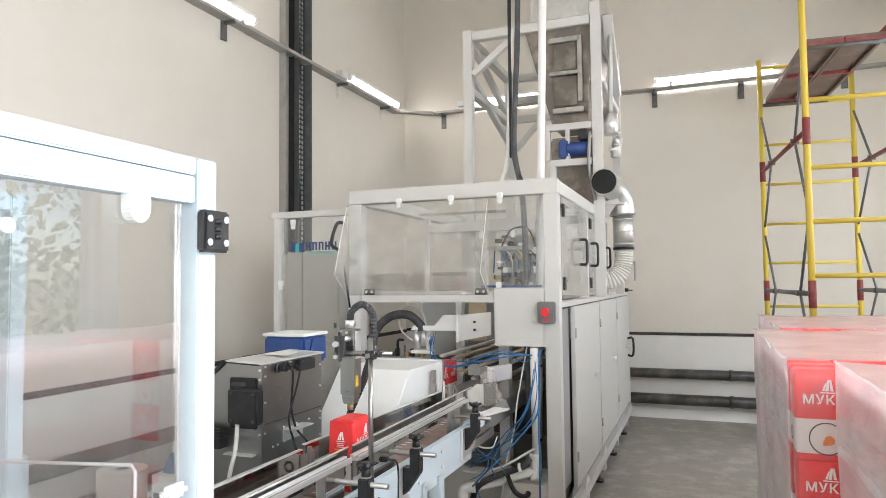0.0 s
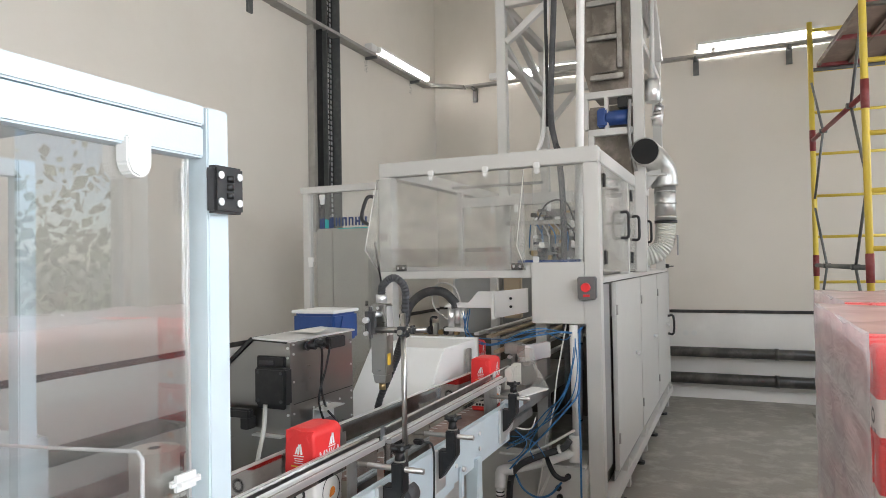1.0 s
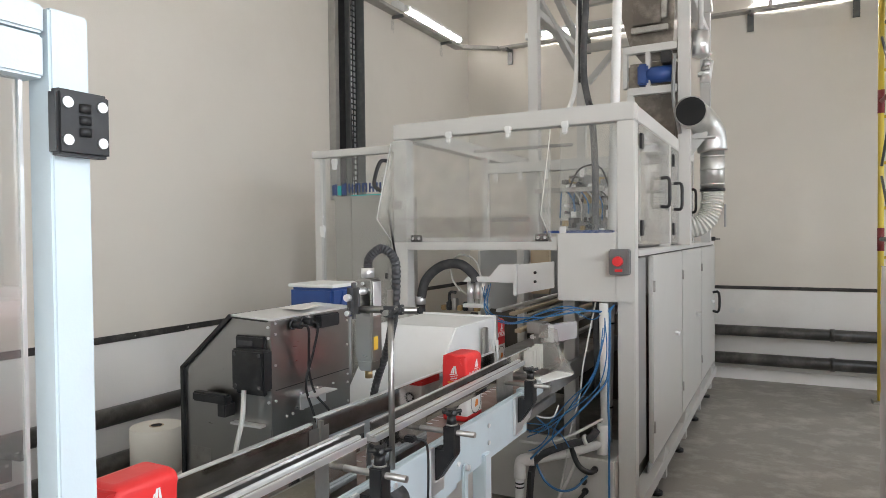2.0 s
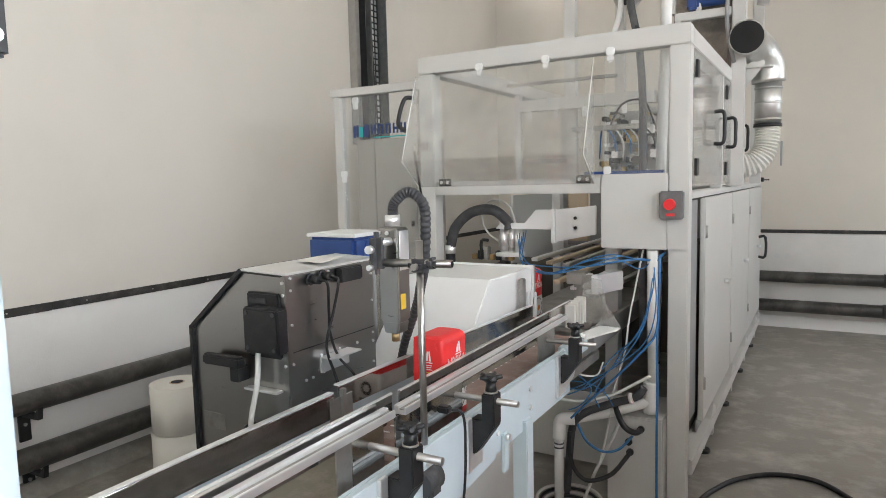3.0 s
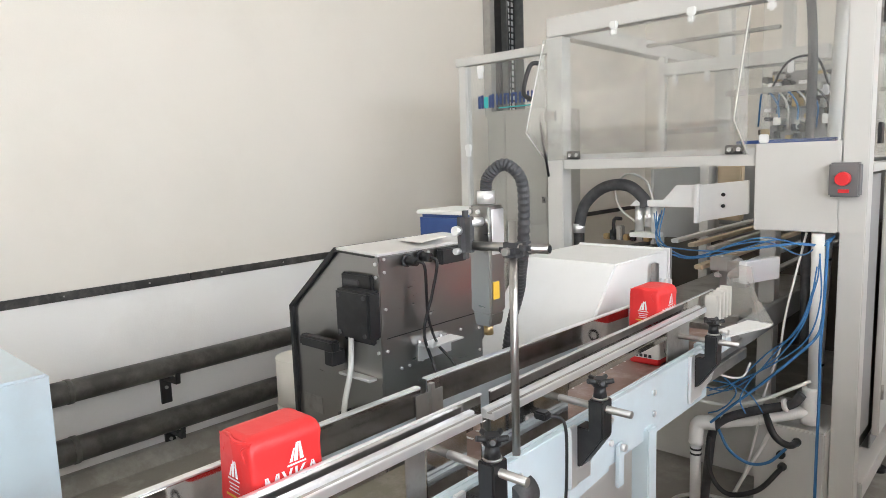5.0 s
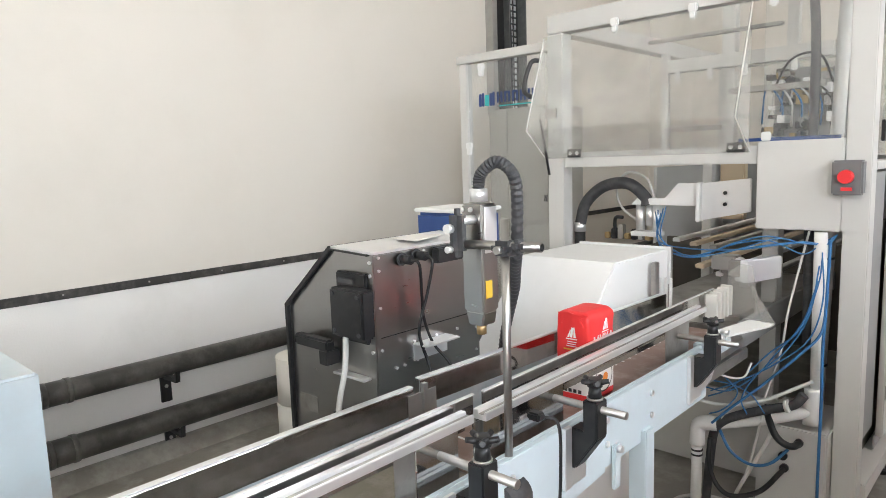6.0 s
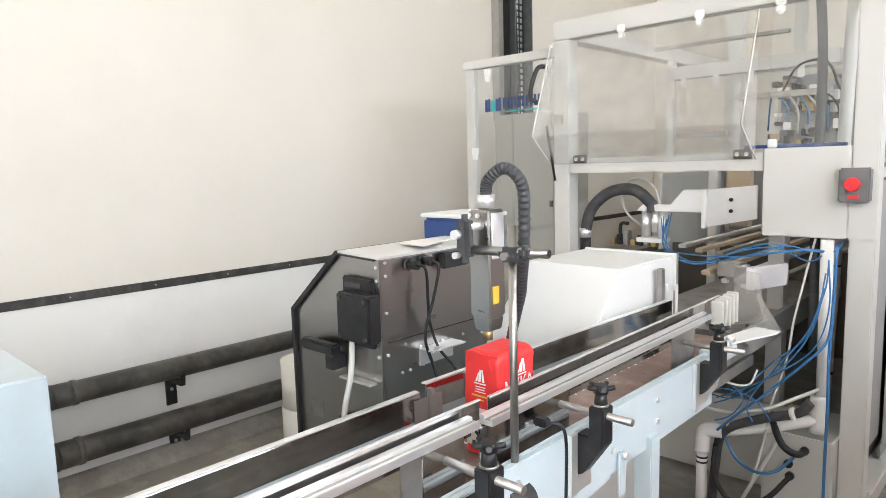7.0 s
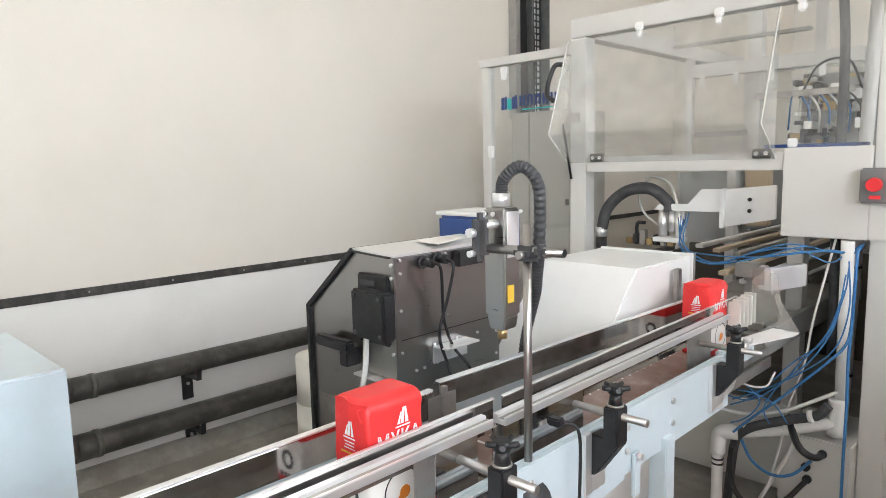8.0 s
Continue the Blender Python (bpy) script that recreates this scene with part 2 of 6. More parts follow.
M = dict(
    plaster=mat("cream_plaster", (0.755, 0.71, 0.64), 0.85, vary=0.03, scale=2.5, bump=0.08, bump_scale=140, stain=(0.62, 0.57, 0.49), stain_amount=0.35, stain_scale=0.7),
    dado=mat("white_dado_paint", (0.86, 0.845, 0.815), 0.7, vary=0.03, scale=3, bump=0.08, bump_scale=120, stain=(0.6, 0.58, 0.53), stain_amount=0.3, stain_scale=1.4),
    floor=mat("floor_screed", (0.29, 0.27, 0.235), 0.42, vary=0.30, scale=3, bump=0.15, bump_scale=50, stain=(0.55, 0.535, 0.49), stain_amount=0.75, stain_scale=4.5),
    ceiling=mat("ceiling_paint", (0.75, 0.73, 0.68), 0.9, vary=0.03),
    black_strip=mat("black_strip", (0.035, 0.032, 0.03), 0.55, vary=0.3, scale=14, stain=(0.16, 0.15, 0.13), stain_amount=0.6, stain_scale=12),
    pipe=mat("dusty_black_pipe", (0.045, 0.042, 0.038), 0.36, vary=0.3, scale=9, bump=0.1, bump_scale=40, stain=(0.2, 0.19, 0.17), stain_amount=0.6, stain_scale=5),
    black=mat("black_plastic", (0.012, 0.012, 0.013), 0.42, vary=0.25, scale=30, stain=(0.07, 0.066, 0.062), stain_amount=0.3, stain_scale=18),
    rubber=mat("ribbed_rubber", (0.05, 0.05, 0.053), 0.6, vary=0.25, scale=30, stain=(0.15, 0.145, 0.14), stain_amount=0.5, stain_scale=14),
    # near-black for discs that paint the shade inside openings
    hole=mat("hole_shade", (0.012, 0.012, 0.012), 0.9, vary=0.1),
    machine=mat("grey_white_enamel", (0.60, 0.59, 0.56), 0.42, vary=0.03, scale=4, bump=0.03, bump_scale=220, stain=(0.52, 0.51, 0.48), stain_amount=0.28, stain_scale=3.5),
    panel=mat("pale_blue_enamel", (0.60, 0.69, 0.735), 0.36, vary=0.03, scale=5, bump=0.03, bump_scale=220, stain=(0.5, 0.51, 0.51), stain_amount=0.35, stain_scale=6),
    white=mat("white_enamel", (0.80, 0.80, 0.78), 0.4, vary=0.025, scale=6, stain=(0.66, 0.65, 0.61), stain_amount=0.25, stain_scale=5),
    cabinet=mat("cabinet_grey", (0.40, 0.385, 0.345), 0.45, vary=0.03, scale=5, stain=(0.42, 0.41, 0.37), stain_amount=0.3),
    dark_panel=mat("grey_back_panel", (0.30, 0.30, 0.29), 0.5, vary=0.06),
    steel=mat("brushed_steel", (0.38, 0.37, 0.355), 0.28, 1.0, vary=0.02, scale=14, stretch=(1, 1, 6), stain=(0.32, 0.305, 0.285), stain_amount=0.3, stain_scale=1.5),
    mirror=mat("polished_steel", (0.60, 0.58, 0.57), 0.09, 1.0, vary=0.10, scale=18, stain=(0.22, 0.19, 0.18), stain_amount=0.5, stain_scale=8),
    dull_steel=mat("dull_steel", (0.46, 0.45, 0.43), 0.45, 1.0, vary=0.15, scale=20, stain=(0.2, 0.17, 0.14), stain_amount=0.6, stain_scale=9),
    alu=mat("aluminium", (0.88, 0.88, 0.88), 0.30, 0.8, vary=0.02, scale=12, stain=(0.7, 0.69, 0.67), stain_amount=0.25, stain_scale=5),
    galv=mat("galvanised_sheet", (0.62, 0.62, 0.60), 0.40, 0.85, vary=0.14, scale=26, stain=(0.5, 0.49, 0.46), stain_amount=0.4, stain_scale=6),
    flex=mat("flexible_duct_film", (0.66, 0.65, 0.60), 0.45, 0.0, vary=0.12, scale=30),
    deck=mat("brown_deck", (0.26, 0.165, 0.135), 0.4, vary=0.2, scale=14, stain=(0.5, 0.42, 0.38), stain_amount=0.6, stain_scale=16),
    zinc=mat("dull_zinc", (0.40, 0.385, 0.355), 0.5, 0.2, vary=0.15, scale=14, stain=(0.18, 0.17, 0.15), stain_amount=0.4, stain_scale=6),
    # near-black brown that paints the machine's inner shade; also on some fittings
    dark=mat("inside_shade_and_fittings", (0.10, 0.088, 0.072), 0.7, vary=0.2),
    belt=mat("olive_belt", (0.22, 0.20, 0.15), 0.42, vary=0.25, scale=14, stain=(0.44, 0.36, 0.32), stain_amount=0.6, stain_scale=16),
    red=mat("red_paper", (0.80, 0.035, 0.035), 0.42, vary=0.05, scale=9, bump=0.22, bump_scale=22, per_object=0.04),
    paper=mat("white_paper", (0.80, 0.77, 0.73), 0.6, vary=0.04, scale=9, bump=0.2, bump_scale=22),
    print_white=mat("white_print", (0.86, 0.84, 0.83), 0.5, vary=0.02),
    print_black=mat("black_print", (0.03, 0.028, 0.028), 0.5, vary=0.1),
    print_orange=mat("orange_print", (0.78, 0.24, 0.03), 0.5, vary=0.2, scale=120),
    print_yellow=mat("yellow_print", (0.80, 0.50, 0.05), 0.5, vary=0.1),
    estop_red=mat("stop_button_red", (0.75, 0.03, 0.035), 0.35, vary=0.04),
    estop_grey=mat("stop_box_grey", (0.16, 0.16, 0.16), 0.5, vary=0.1),
    blue=mat("blue_housing", (0.02, 0.06, 0.22), 0.4, vary=0.1, scale=8, stain=(0.05, 0.12, 0.32), stain_amount=0.4, stain_scale=5),
    tube_blue=mat("blue_air_tube", (0.04, 0.17, 0.38), 0.35, vary=0.1),
    white_cable=mat("grey_white_cable", (0.68, 0.67, 0.63), 0.45, vary=0.05),
    pvc=mat("white_pvc", (0.78, 0.77, 0.74), 0.35, vary=0.03, stain=(0.6, 0.58, 0.53), stain_amount=0.3, stain_scale=9),
    yellow=mat("scaffold_yellow", (0.72, 0.54, 0.07), 0.45, vary=0.06, scale=12, stain=(0.62, 0.5, 0.24), stain_amount=0.4, stain_scale=12),
    maroon=mat("maroon_sleeve", (0.22, 0.035, 0.035), 0.5, vary=0.15, stain=(0.35, 0.18, 0.16), stain_amount=0.4, stain_scale=14),
    brace=mat("grey_brace", (0.14, 0.145, 0.14), 0.45, 0.4, vary=0.2, stain=(0.3, 0.3, 0.28), stain_amount=0.4, stain_scale=14),
    plywood=mat("worn_plywood", (0.17, 0.115, 0.085), 0.7, vary=0.25, scale=6, stretch=(1, 6, 1), stain=(0.34, 0.27, 0.22), stain_amount=0.5, stain_scale=4),
    timber=mat("pallet_timber", (0.42, 0.32, 0.21), 0.75, vary=0.2, scale=8, stretch=(6, 1, 1)),
    card=mat("cardboard", (0.50, 0.40, 0.28), 0.8, vary=0.08),
    roll_paper=mat("paper_roll", (0.72, 0.70, 0.64), 0.7, vary=0.04, scale=10, bump=0.1, bump_scale=30),
    brown=mat("hopper_steel", (0.16, 0.14, 0.12), 0.35, 0.7, vary=0.3, scale=7, stain=(0.52, 0.47, 0.42), stain_amount=0.6, stain_scale=5),
    purple=mat("purple_bag", (0.10, 0.075, 0.22), 0.5, vary=0.2),
    teal=mat("teal_print", (0.03, 0.42, 0.42), 0.5, vary=0.05),
    navy=mat("navy_print", (0.025, 0.055, 0.17), 0.5, vary=0.05),
    brass=mat("brass_fitting", (0.45, 0.33, 0.17), 0.35, 0.9, vary=0.1),
    led=mat("lit_tube", (1.0, 0.985, 0.965), 0.5, vary=0.0, emit=LED_STRENGTH),
    pane=clear("window_glass", haze=0.01, rough=0.01),
    acrylic=clear("acrylic_sheet", haze=0.20, haze_scale=4.0, rough=0.04, haze_colour=(0.80, 0.76, 0.70), gloss=0.03, gloss_edge=0.45),
    acrylic_clean=clear("door_acrylic", haze=0.07, haze_scale=7.0, rough=0.01, haze_colour=(0.75, 0.75, 0.74), gloss=0.05),
    acrylic_door=clear("polished_door_acrylic", haze=0.035, haze_scale=7.0, rough=0.008, haze_colour=(0.75, 0.75, 0.74), gloss=0.20, gloss_edge=0.9),
    # clearer film for the pallet fronts, whiter and hazier for their sides and tops
    film_thin=clear("clearer_stretch_film", tint=(0.97, 0.96, 0.96), haze=0.13, haze_scale=7.0, rough=0.15, wrinkle=0.4, haze_colour=(0.92, 0.9, 0.9), vary=1.8, low=0.3),
    film=clear("stretch_film", tint=(0.97, 0.95, 0.95), haze=0.88, haze_scale=5.0, rough=0.22, wrinkle=0.7, gloss=0.10, haze_colour=(0.96, 0.925, 0.925), vary=1.06, low=0.84),
    leaf=mat("far_leaves", (0.10, 0.14, 0.055), 0.8, vary=0.5, scale=2, stain=(0.25, 0.30, 0.12), stain_amount=0.7, stain_scale=2),
    ground=mat("far_grass", (0.20, 0.24, 0.09), 0.9, vary=0.3, scale=2),
)


# ---- mesh helpers ----
def box(bm, x0, x1, y0, y1, z0, z1, bevel=0.0, m=0):
    made = bmesh.ops.create_cube(bm, size=1, matrix=Matrix.LocRotScale(((x0 + x1) / 2, (y0 + y1) / 2, (z0 + z1) / 2), None, (abs(x1 - x0), abs(y1 - y0), abs(z1 - z0))))
    faces = {f for v in made["verts"] for f in v.link_faces}
    for f in faces:
        f.material_index = m
    if bevel:
        edges = {e for f in faces for e in f.edges}
        bmesh.ops.bevel(bm, geom=list(edges), offset=bevel, segments=2, affect="EDGES", clamp_overlap=True, material=-1)
    return bm


def B(x0, x1, y0, y1, z0, z1, bevel=0.0):
    return box(bmesh.new(), x0, x1, y0, y1, z0, z1, bevel)


def cyl(bm, a, b, r, n=16, r2=None, m=0, cap=True):
    a, b = Vector(a), Vector(b)
    way = b - a
    t = Matrix.Translation((a + b) / 2) @ way.to_track_quat("Z", "Y").to_matrix().to_4x4()
    made = bmesh.ops.create_cone(bm, cap_ends=cap, segments=n, radius1=r, radius2=r if r2 is None else r2, depth=way.length, matrix=t)
    for f in {f for v in made["verts"] for f in v.link_faces}:
        f.material_index = m
        f.smooth = len(f.verts) == 4
    return bm


def C(a, b, r, n=16, r2=None, cap=True):
    return cyl(bmesh.new(), a, b, r, n, r2, 0, cap)


def smooth_path(points, steps=8):
    p = [Vector(q) for q in points]
    p = [2 * p[0] - p[1]] + p + [2 * p[-1] - p[-2]]
    out = []
    for i in range(1, len(p) - 2):
        for s in range(steps):
            t = s / steps
            out.append(0.5 * (2 * p[i] + (p[i + 1] - p[i - 1]) * t + (2 * p[i - 1] - 5 * p[i] + 4 * p[i + 1] - p[i + 2]) * t * t + (3 * p[i] - p[i - 1] - 3 * p[i + 1] + p[i + 2]) * t ** 3))
    out.append(p[-2])
    return out


def sweep(bm, points, r, n=10, steps=8, ribs=0.0, rib_every=2, m=0):
    """A round tube along a smooth path; ribs makes it corrugated."""
    path = smooth_path(points, steps) if steps > 1 else [Vector(p) for p in points]
    side, rings = None, []
    for i, p in enumerate(path):
        way = (path[min(i + 1, len(path) - 1)] - path[max(i - 1, 0)]).normalized()
        if side is None:
            side = way.orthogonal().normalized()
        side = (side - way * side.dot(way)).normalized()
        other = way.cross(side)
        rr = r * (1 + ribs * (1 if i % rib_every else -1))
        rings.append([bm.verts.new(p + rr * (math.cos(a) * side + math.sin(a) * other)) for a in (2 * math.pi * k / n for k in range(n))])
    for u, v in zip(rings, rings[1:]):
        for k in range(n):
            f = bm.faces.new((u[k], u[(k + 1) % n], v[(k + 1) % n], v[k]))
            f.smooth, f.material_index = not ribs, m
    bm.faces.new(rings[0][::-1])
    bm.faces.new(rings[-1])
    return bm


def S(points, r, n=10, steps=8, ribs=0.0, rib_every=2):
    return sweep(bmesh.new(), points, r, n, steps, ribs, rib_every)


def prism(bm, outline, axis, a, b, m=0):
    """A flat outline pushed from a to b along an axis; the outline gives the two other coordinates in xyz order."""
    def at(u, v, w):
        return {"x": (w, u, v), "y": (u, w, v), "z": (u, v, w)}[axis]
    lo = [bm.verts.new(at(u, v, a)) for u, v in outline]
    hi = [bm.verts.new(at(u, v, b)) for u, v in outline]
    faces = [bm.faces.new(lo), bm.faces.new(hi[::-1])]
    for i in range(len(lo)):
        j = (i + 1) % len(lo)
        faces.append(bm.faces.new((lo[j], lo[i], hi[i], hi[j])))
    for f in faces:
        f.material_index = m
    bmesh.ops.recalc_face_normals(bm, faces=faces)
    return bm


def P(outline, axis, a, b, bevel=0.0):
    bm = prism(bmesh.new(), outline, axis, a, b)
    if bevel:
        bmesh.ops.bevel(bm, geom=list(bm.edges), offset=bevel, segments=2, affect="EDGES", clamp_overlap=True)
    return bm


def link(name, bm, material, origin):
    me = bpy.data.meshes.new(name)
    bmesh.ops.translate(bm, vec=-Vector(origin), verts=bm.verts)
    bm.to_mesh(me)
    bm.free()
    for one in material if isinstance(material, (list, tuple)) else [material]:
        me.materials.append(M[one])
    return new(name, me)


def thing(name, at, label, category, group="", kind=""):
    ob = new(name)
    ob.location = at
    ob.empty_display_size = 0.05
    return tagged(ob, label, category, group, kind)


def base_of(ob):
    while ob.parent:
        ob = ob.parent
    return ob.location


def part(name, bm, material, parent, label=""):
    """Links a mesh, built in world places, as one part of a thing or of a part."""
    ob = link(name, bm, material, base_of(parent))
    ob.parent = parent
    return tagged(ob, label)


def solo(name, bm, material, at, label, category, group="", kind=""):
    ob = link(name, bm, material, at)
    ob.location = at
    return tagged(ob, label, category, group, kind)


def structure(name, bm, material, label, at=(0, 0, 0)):
    return solo(name, bm, material, at, label, name.split("_")[0], kind="structure")


def lettering(body, size, m, depth=0.0006):
    """A flat word in the built-in font as a bmesh, moved by the matrix m (x along the word, z out of the face)."""
    cu = bpy.data.curves.new("word", "FONT")
    cu.space_character = 1.12
    cu.body, cu.size, cu.extrude, cu.align_x, cu.resolution_u, cu.offset = body, size, depth, "CENTER", 3, size * 0.02
    ob = bpy.data.objects.new("word", cu)
    me = bpy.data.meshes.new_from_object(ob)
    bm = bmesh.new()
    bm.from_mesh(me)
    bm.transform(m)
    bpy.data.objects.remove(ob)
    bpy.data.meshes.remove(me)
    bpy.data.curves.remove(cu)
    return bm


# ---- the room ----
WEST, NORTH, TOP = -1.905, 7.62, 5.7
structure("floor", B(-2.6, 4.6, -4.7, 8.0, -0.2, 0.0), "floor", "grey trowelled concrete floor with pale dusty patches")
structure("ceiling", B(-2.6, 4.6, -4.7, 8.0, TOP, TOP + 0.2), "ceiling", "plain pale ceiling")
structure("wall_west", box(B(-2.5, WEST, -4.5, 4.25, 0, TOP), -2.5, WEST - 0.012, 4.25, 8.0, 0, TOP), "plaster", "cream plastered wall with a shallow step")
structure("wall_north", B(WEST - 0.012, 4.5, NORTH, 8.0, 0, TOP), "plaster", "cream plastered end wall")


def wall_with_holes(name, fixed0, fixed1, lo, hi, holes, axis):
    bm = bmesh.new()
    def put(u0, u1, z0, z1):
        if axis == "y":
            box(bm, fixed0, fixed1, u0, u1, z0, z1)
        else:
            box(bm, u0, u1, fixed0, fixed1, z0, z1)
    u = lo
    for a, b, z0, z1 in holes:
        put(u, a, 0, TOP)
        put(a, b, 0, z0)
        put(a, b, z1, TOP)
        u = b
    put(u, hi, 0, TOP)
    return structure(name, bm, "plaster", "cream plastered wall with daylight windows")


wall_with_holes("wall_east", EAST, EAST + 0.4, -4.5, NORTH, WINDOWS, "y")
wall_with_holes("wall_south", SOUTH - 0.4, SOUTH, WEST, EAST, [], "x")


def window(number, axis, fixed, a, b, z0, z1):
    def bar(u0, u1, w0, w1, d0=0.0, d1=0.06, bevel=0.004):
        if axis == "y":
            return B(fixed + 0.18 + d0, fixed + 0.18 + d1, u0, u1, w0, w1, bevel)
        return B(u0, u1, fixed - 0.18 - d1, fixed - 0.18 - d0, w0, w1, bevel)
    at = (fixed + 0.18, (a + b) / 2, z0) if axis == "y" else ((a + b) / 2, fixed - 0.18, z0)
    w = thing("window_%d" % number, at, "white plastic window with clear panes", "window", kind="structure")
    mid = (a + b) / 2
    for u0, u1, w0, w1 in ((a, a + 0.07, z0, z1), (b - 0.07, b, z0, z1), (mid - 0.05, mid + 0.05, z0 + 0.07, z1 - 0.07), (a + 0.07, b - 0.07, z0, z0 + 0.07), (a + 0.07, b - 0.07, z1 - 0.07, z1)):
        part("window_frame", bar(u0, u1, w0, w1), "white", w)
    for u0, u1 in ((a + 0.07, mid - 0.05), (mid + 0.05, b - 0.07)):
        part("pane", bar(u0, u1, z0 + 0.07, z1 - 0.07, 0.025, 0.035, 0), "pane", w).visible_shadow = False
    if axis == "y":
        part("window_sill", B(fixed - 0.04, fixed + 0.175, a - 0.03, b + 0.03, z0 - 0.03, z0 + 0.004, 0.004), "white", w)
        part("window_reveal", B(fixed - 0.004, fixed + 0.17, b - 0.006, b + 0.02, z0 + 0.006, z1), "white", w)
    else:
        part("window_sill", B(a - 0.03, b + 0.03, fixed - 0.175, fixed + 0.04, z0 - 0.03, z0 + 0.004, 0.004), "white", w)


for i, (a, b, z0, z1) in enumerate(WINDOWS):
    window(i + 1, "y", EAST, a, b, z0, z1)

# outside the east windows: grass and a far hedge of leafy clumps
structure("ground", B(4.7, 60, -40, 50, -0.9, -0.7), "ground", "rough grass outside the windows")


def hedge():
    verts, faces = [], []
    rng = random.Random(4)
    for _ in range(9000):
        x, y = rng.uniform(13, 18), rng.uniform(-14, 22)
        z = -0.7 + abs(rng.gauss(0, 1)) * 2.6
        s = rng.uniform(0.08, 0.24)
        a = Vector((rng.gauss(0, 1), rng.gauss(0, 1), rng.gauss(0, 1))).normalized()
        b = a.orthogonal().normalized()
        c = a.cross(b)
        k = len(verts)
        p = Vector((x, y, z))
        verts += [p + s * b, p + s * c * 0.6, p - s * b, p - s * c * 0.6]
        faces.append((k, k + 1, k + 2, k + 3))
    me = bpy.data.meshes.new("hedge")
    me.from_pydata([tuple(v) for v in verts], [], faces)
    me.materials.append(M["leaf"])
    return tagged(new("hedge", me), "green leafy trees outside the windows", "trees", kind="stuff")


hedge()

# painted lower band, base kerb and the black strip round the walls
structure("trim_dado_west", B(WEST - 0.001, WEST + 0.004, -4.25, 4.25, 0.0, 0.90), "dado", "white painted lower band of the wall")
structure("trim_dado_north", B(WEST - 0.012, EAST, NORTH - 0.004, NORTH + 0.001, 0.0, 0.92), "dado", "white painted lower band of the end wall")
structure("baseboard_west", P([(WEST, 0), (WEST + 0.10, 0), (WEST + 0.03, 0.07), (WEST, 0.075)], "y", -4.25, 4.25), "floor", "rough concrete fillet along the wall foot")
structure("baseboard_north", P([(NORTH, 0), (NORTH - 0.07, 0), (NORTH - 0.02, 0.10), (NORTH, 0.11)], "x", WEST, EAST), "dado", "pale plastered wall foot")


def strips():
    rng = random.Random(2)
    y = -4.2
    while y < 4.24:
        n = min(4.24, y + rng.uniform(0.7, 1.3))
        structure("trim_strip_west", B(WEST, WEST + 0.012, y, n - 0.004, 0.903 + rng.uniform(-0.003, 0.003), 0.943, 0.002), "black_strip", "dark worn rubber strip screwed to the wall")
        y = n
    structure("trim_strip_west", B(WEST - 0.012, WEST + 0.0, 4.26, NORTH, 0.905, 0.945, 0.002), "black_strip", "dark worn rubber strip screwed to the wall")
    structure("trim_strip_north", B(-1.9, EAST, NORTH - 0.014, NORTH, 0.925, 0.958, 0.002), "black_strip", "dark strip along the end wall")
    bm = bmesh.new()
    for k in range(16):
        cyl(bm, (WEST + 0.011, -2 + 0.4 * k, 0.923), (WEST + 0.015, -2 + 0.4 * k, 0.923), 0.0045, 8)
    structure("trim_screws", bm, "zinc", "screw heads along the dark strip")


strips()


def heating_pipe(along, z, r, label):
    p = thing("heating_pipe", (-1.8, 0, z) if along == "y" else (1, 7.5, z), label, "pipe", "pipes along the walls")
    if along == "y":
        x = WEST + 0.095
        part("pipe_run", C((x, -4.2, z), (x, NORTH - 0.1, z), r, 20), "pipe", p)
        for y in (-1.2, 1.50, 4.1, 6.4):
            c = part("coupling", C((x, y - 0.06, z), (x, y + 0.06, z), r * 1.05, 20), "pipe", p)
            for d in (-0.055, 0.05):
                part("ring", C((x, y + d - 0.012, z), (x, y + d + 0.012, z), r * 1.10, 20), "pipe", c)
        for y in (-0.6, 2.035, 4.7):
            part("bracket", B(WEST + 0.005, WEST + 0.018, y - 0.028, y + 0.028, z - (0.215 if z > 0.4 else 0.17), z - 0.02, 0.002), "black", p)
            part("bracket_bolt", C((WEST + 0.018, y, z - 0.13), (WEST + 0.026, y, z - 0.13), 0.009, 8), "zinc", p)
            part("bracket_arm", P([(WEST + 0.01, z - 0.05), (x + r * 0.6, z - r - 0.012), (x + r + 0.02, z - r + 0.03), (x + r + 0.012, z - r - 0.03), (WEST + 0.01, z - 0.09)], "y", y - 0.012, y + 0.012), "black", p)
    else:
        part("pipe_run", C((WEST + 0.05, NORTH - 0.1, z), (EAST - 0.05, NORTH - 0.1, z), r, 20), "pipe", p)
        for x in (-0.5, 2.0, 3.4):
            part("ring", C((x - 0.02, NORTH - 0.1, z), (x + 0.02, NORTH - 0.1, z), r * 1.12, 20), "pipe", p)


heating_pipe("y", 0.495, 0.053, "dusty black heating pipe along the wall")
heating_pipe("y", 0.215, 0.060, "dusty black lower heating pipe along the wall")
heating_pipe("x", 0.505, 0.055, "dusty black heating pipe on the end wall")
heating_pipe("x", 0.220, 0.060, "dusty black lower heating pipe on the end wall")
for x in (1.10, 1.19):
    solo("wall_plug", C((x, NORTH - 0.014, 0.70), (x, NORTH, 0.70), 0.03, 14), "white", (x, NORTH, 0.70), "small round white cap on the wall", "cap", "caps on the end wall")


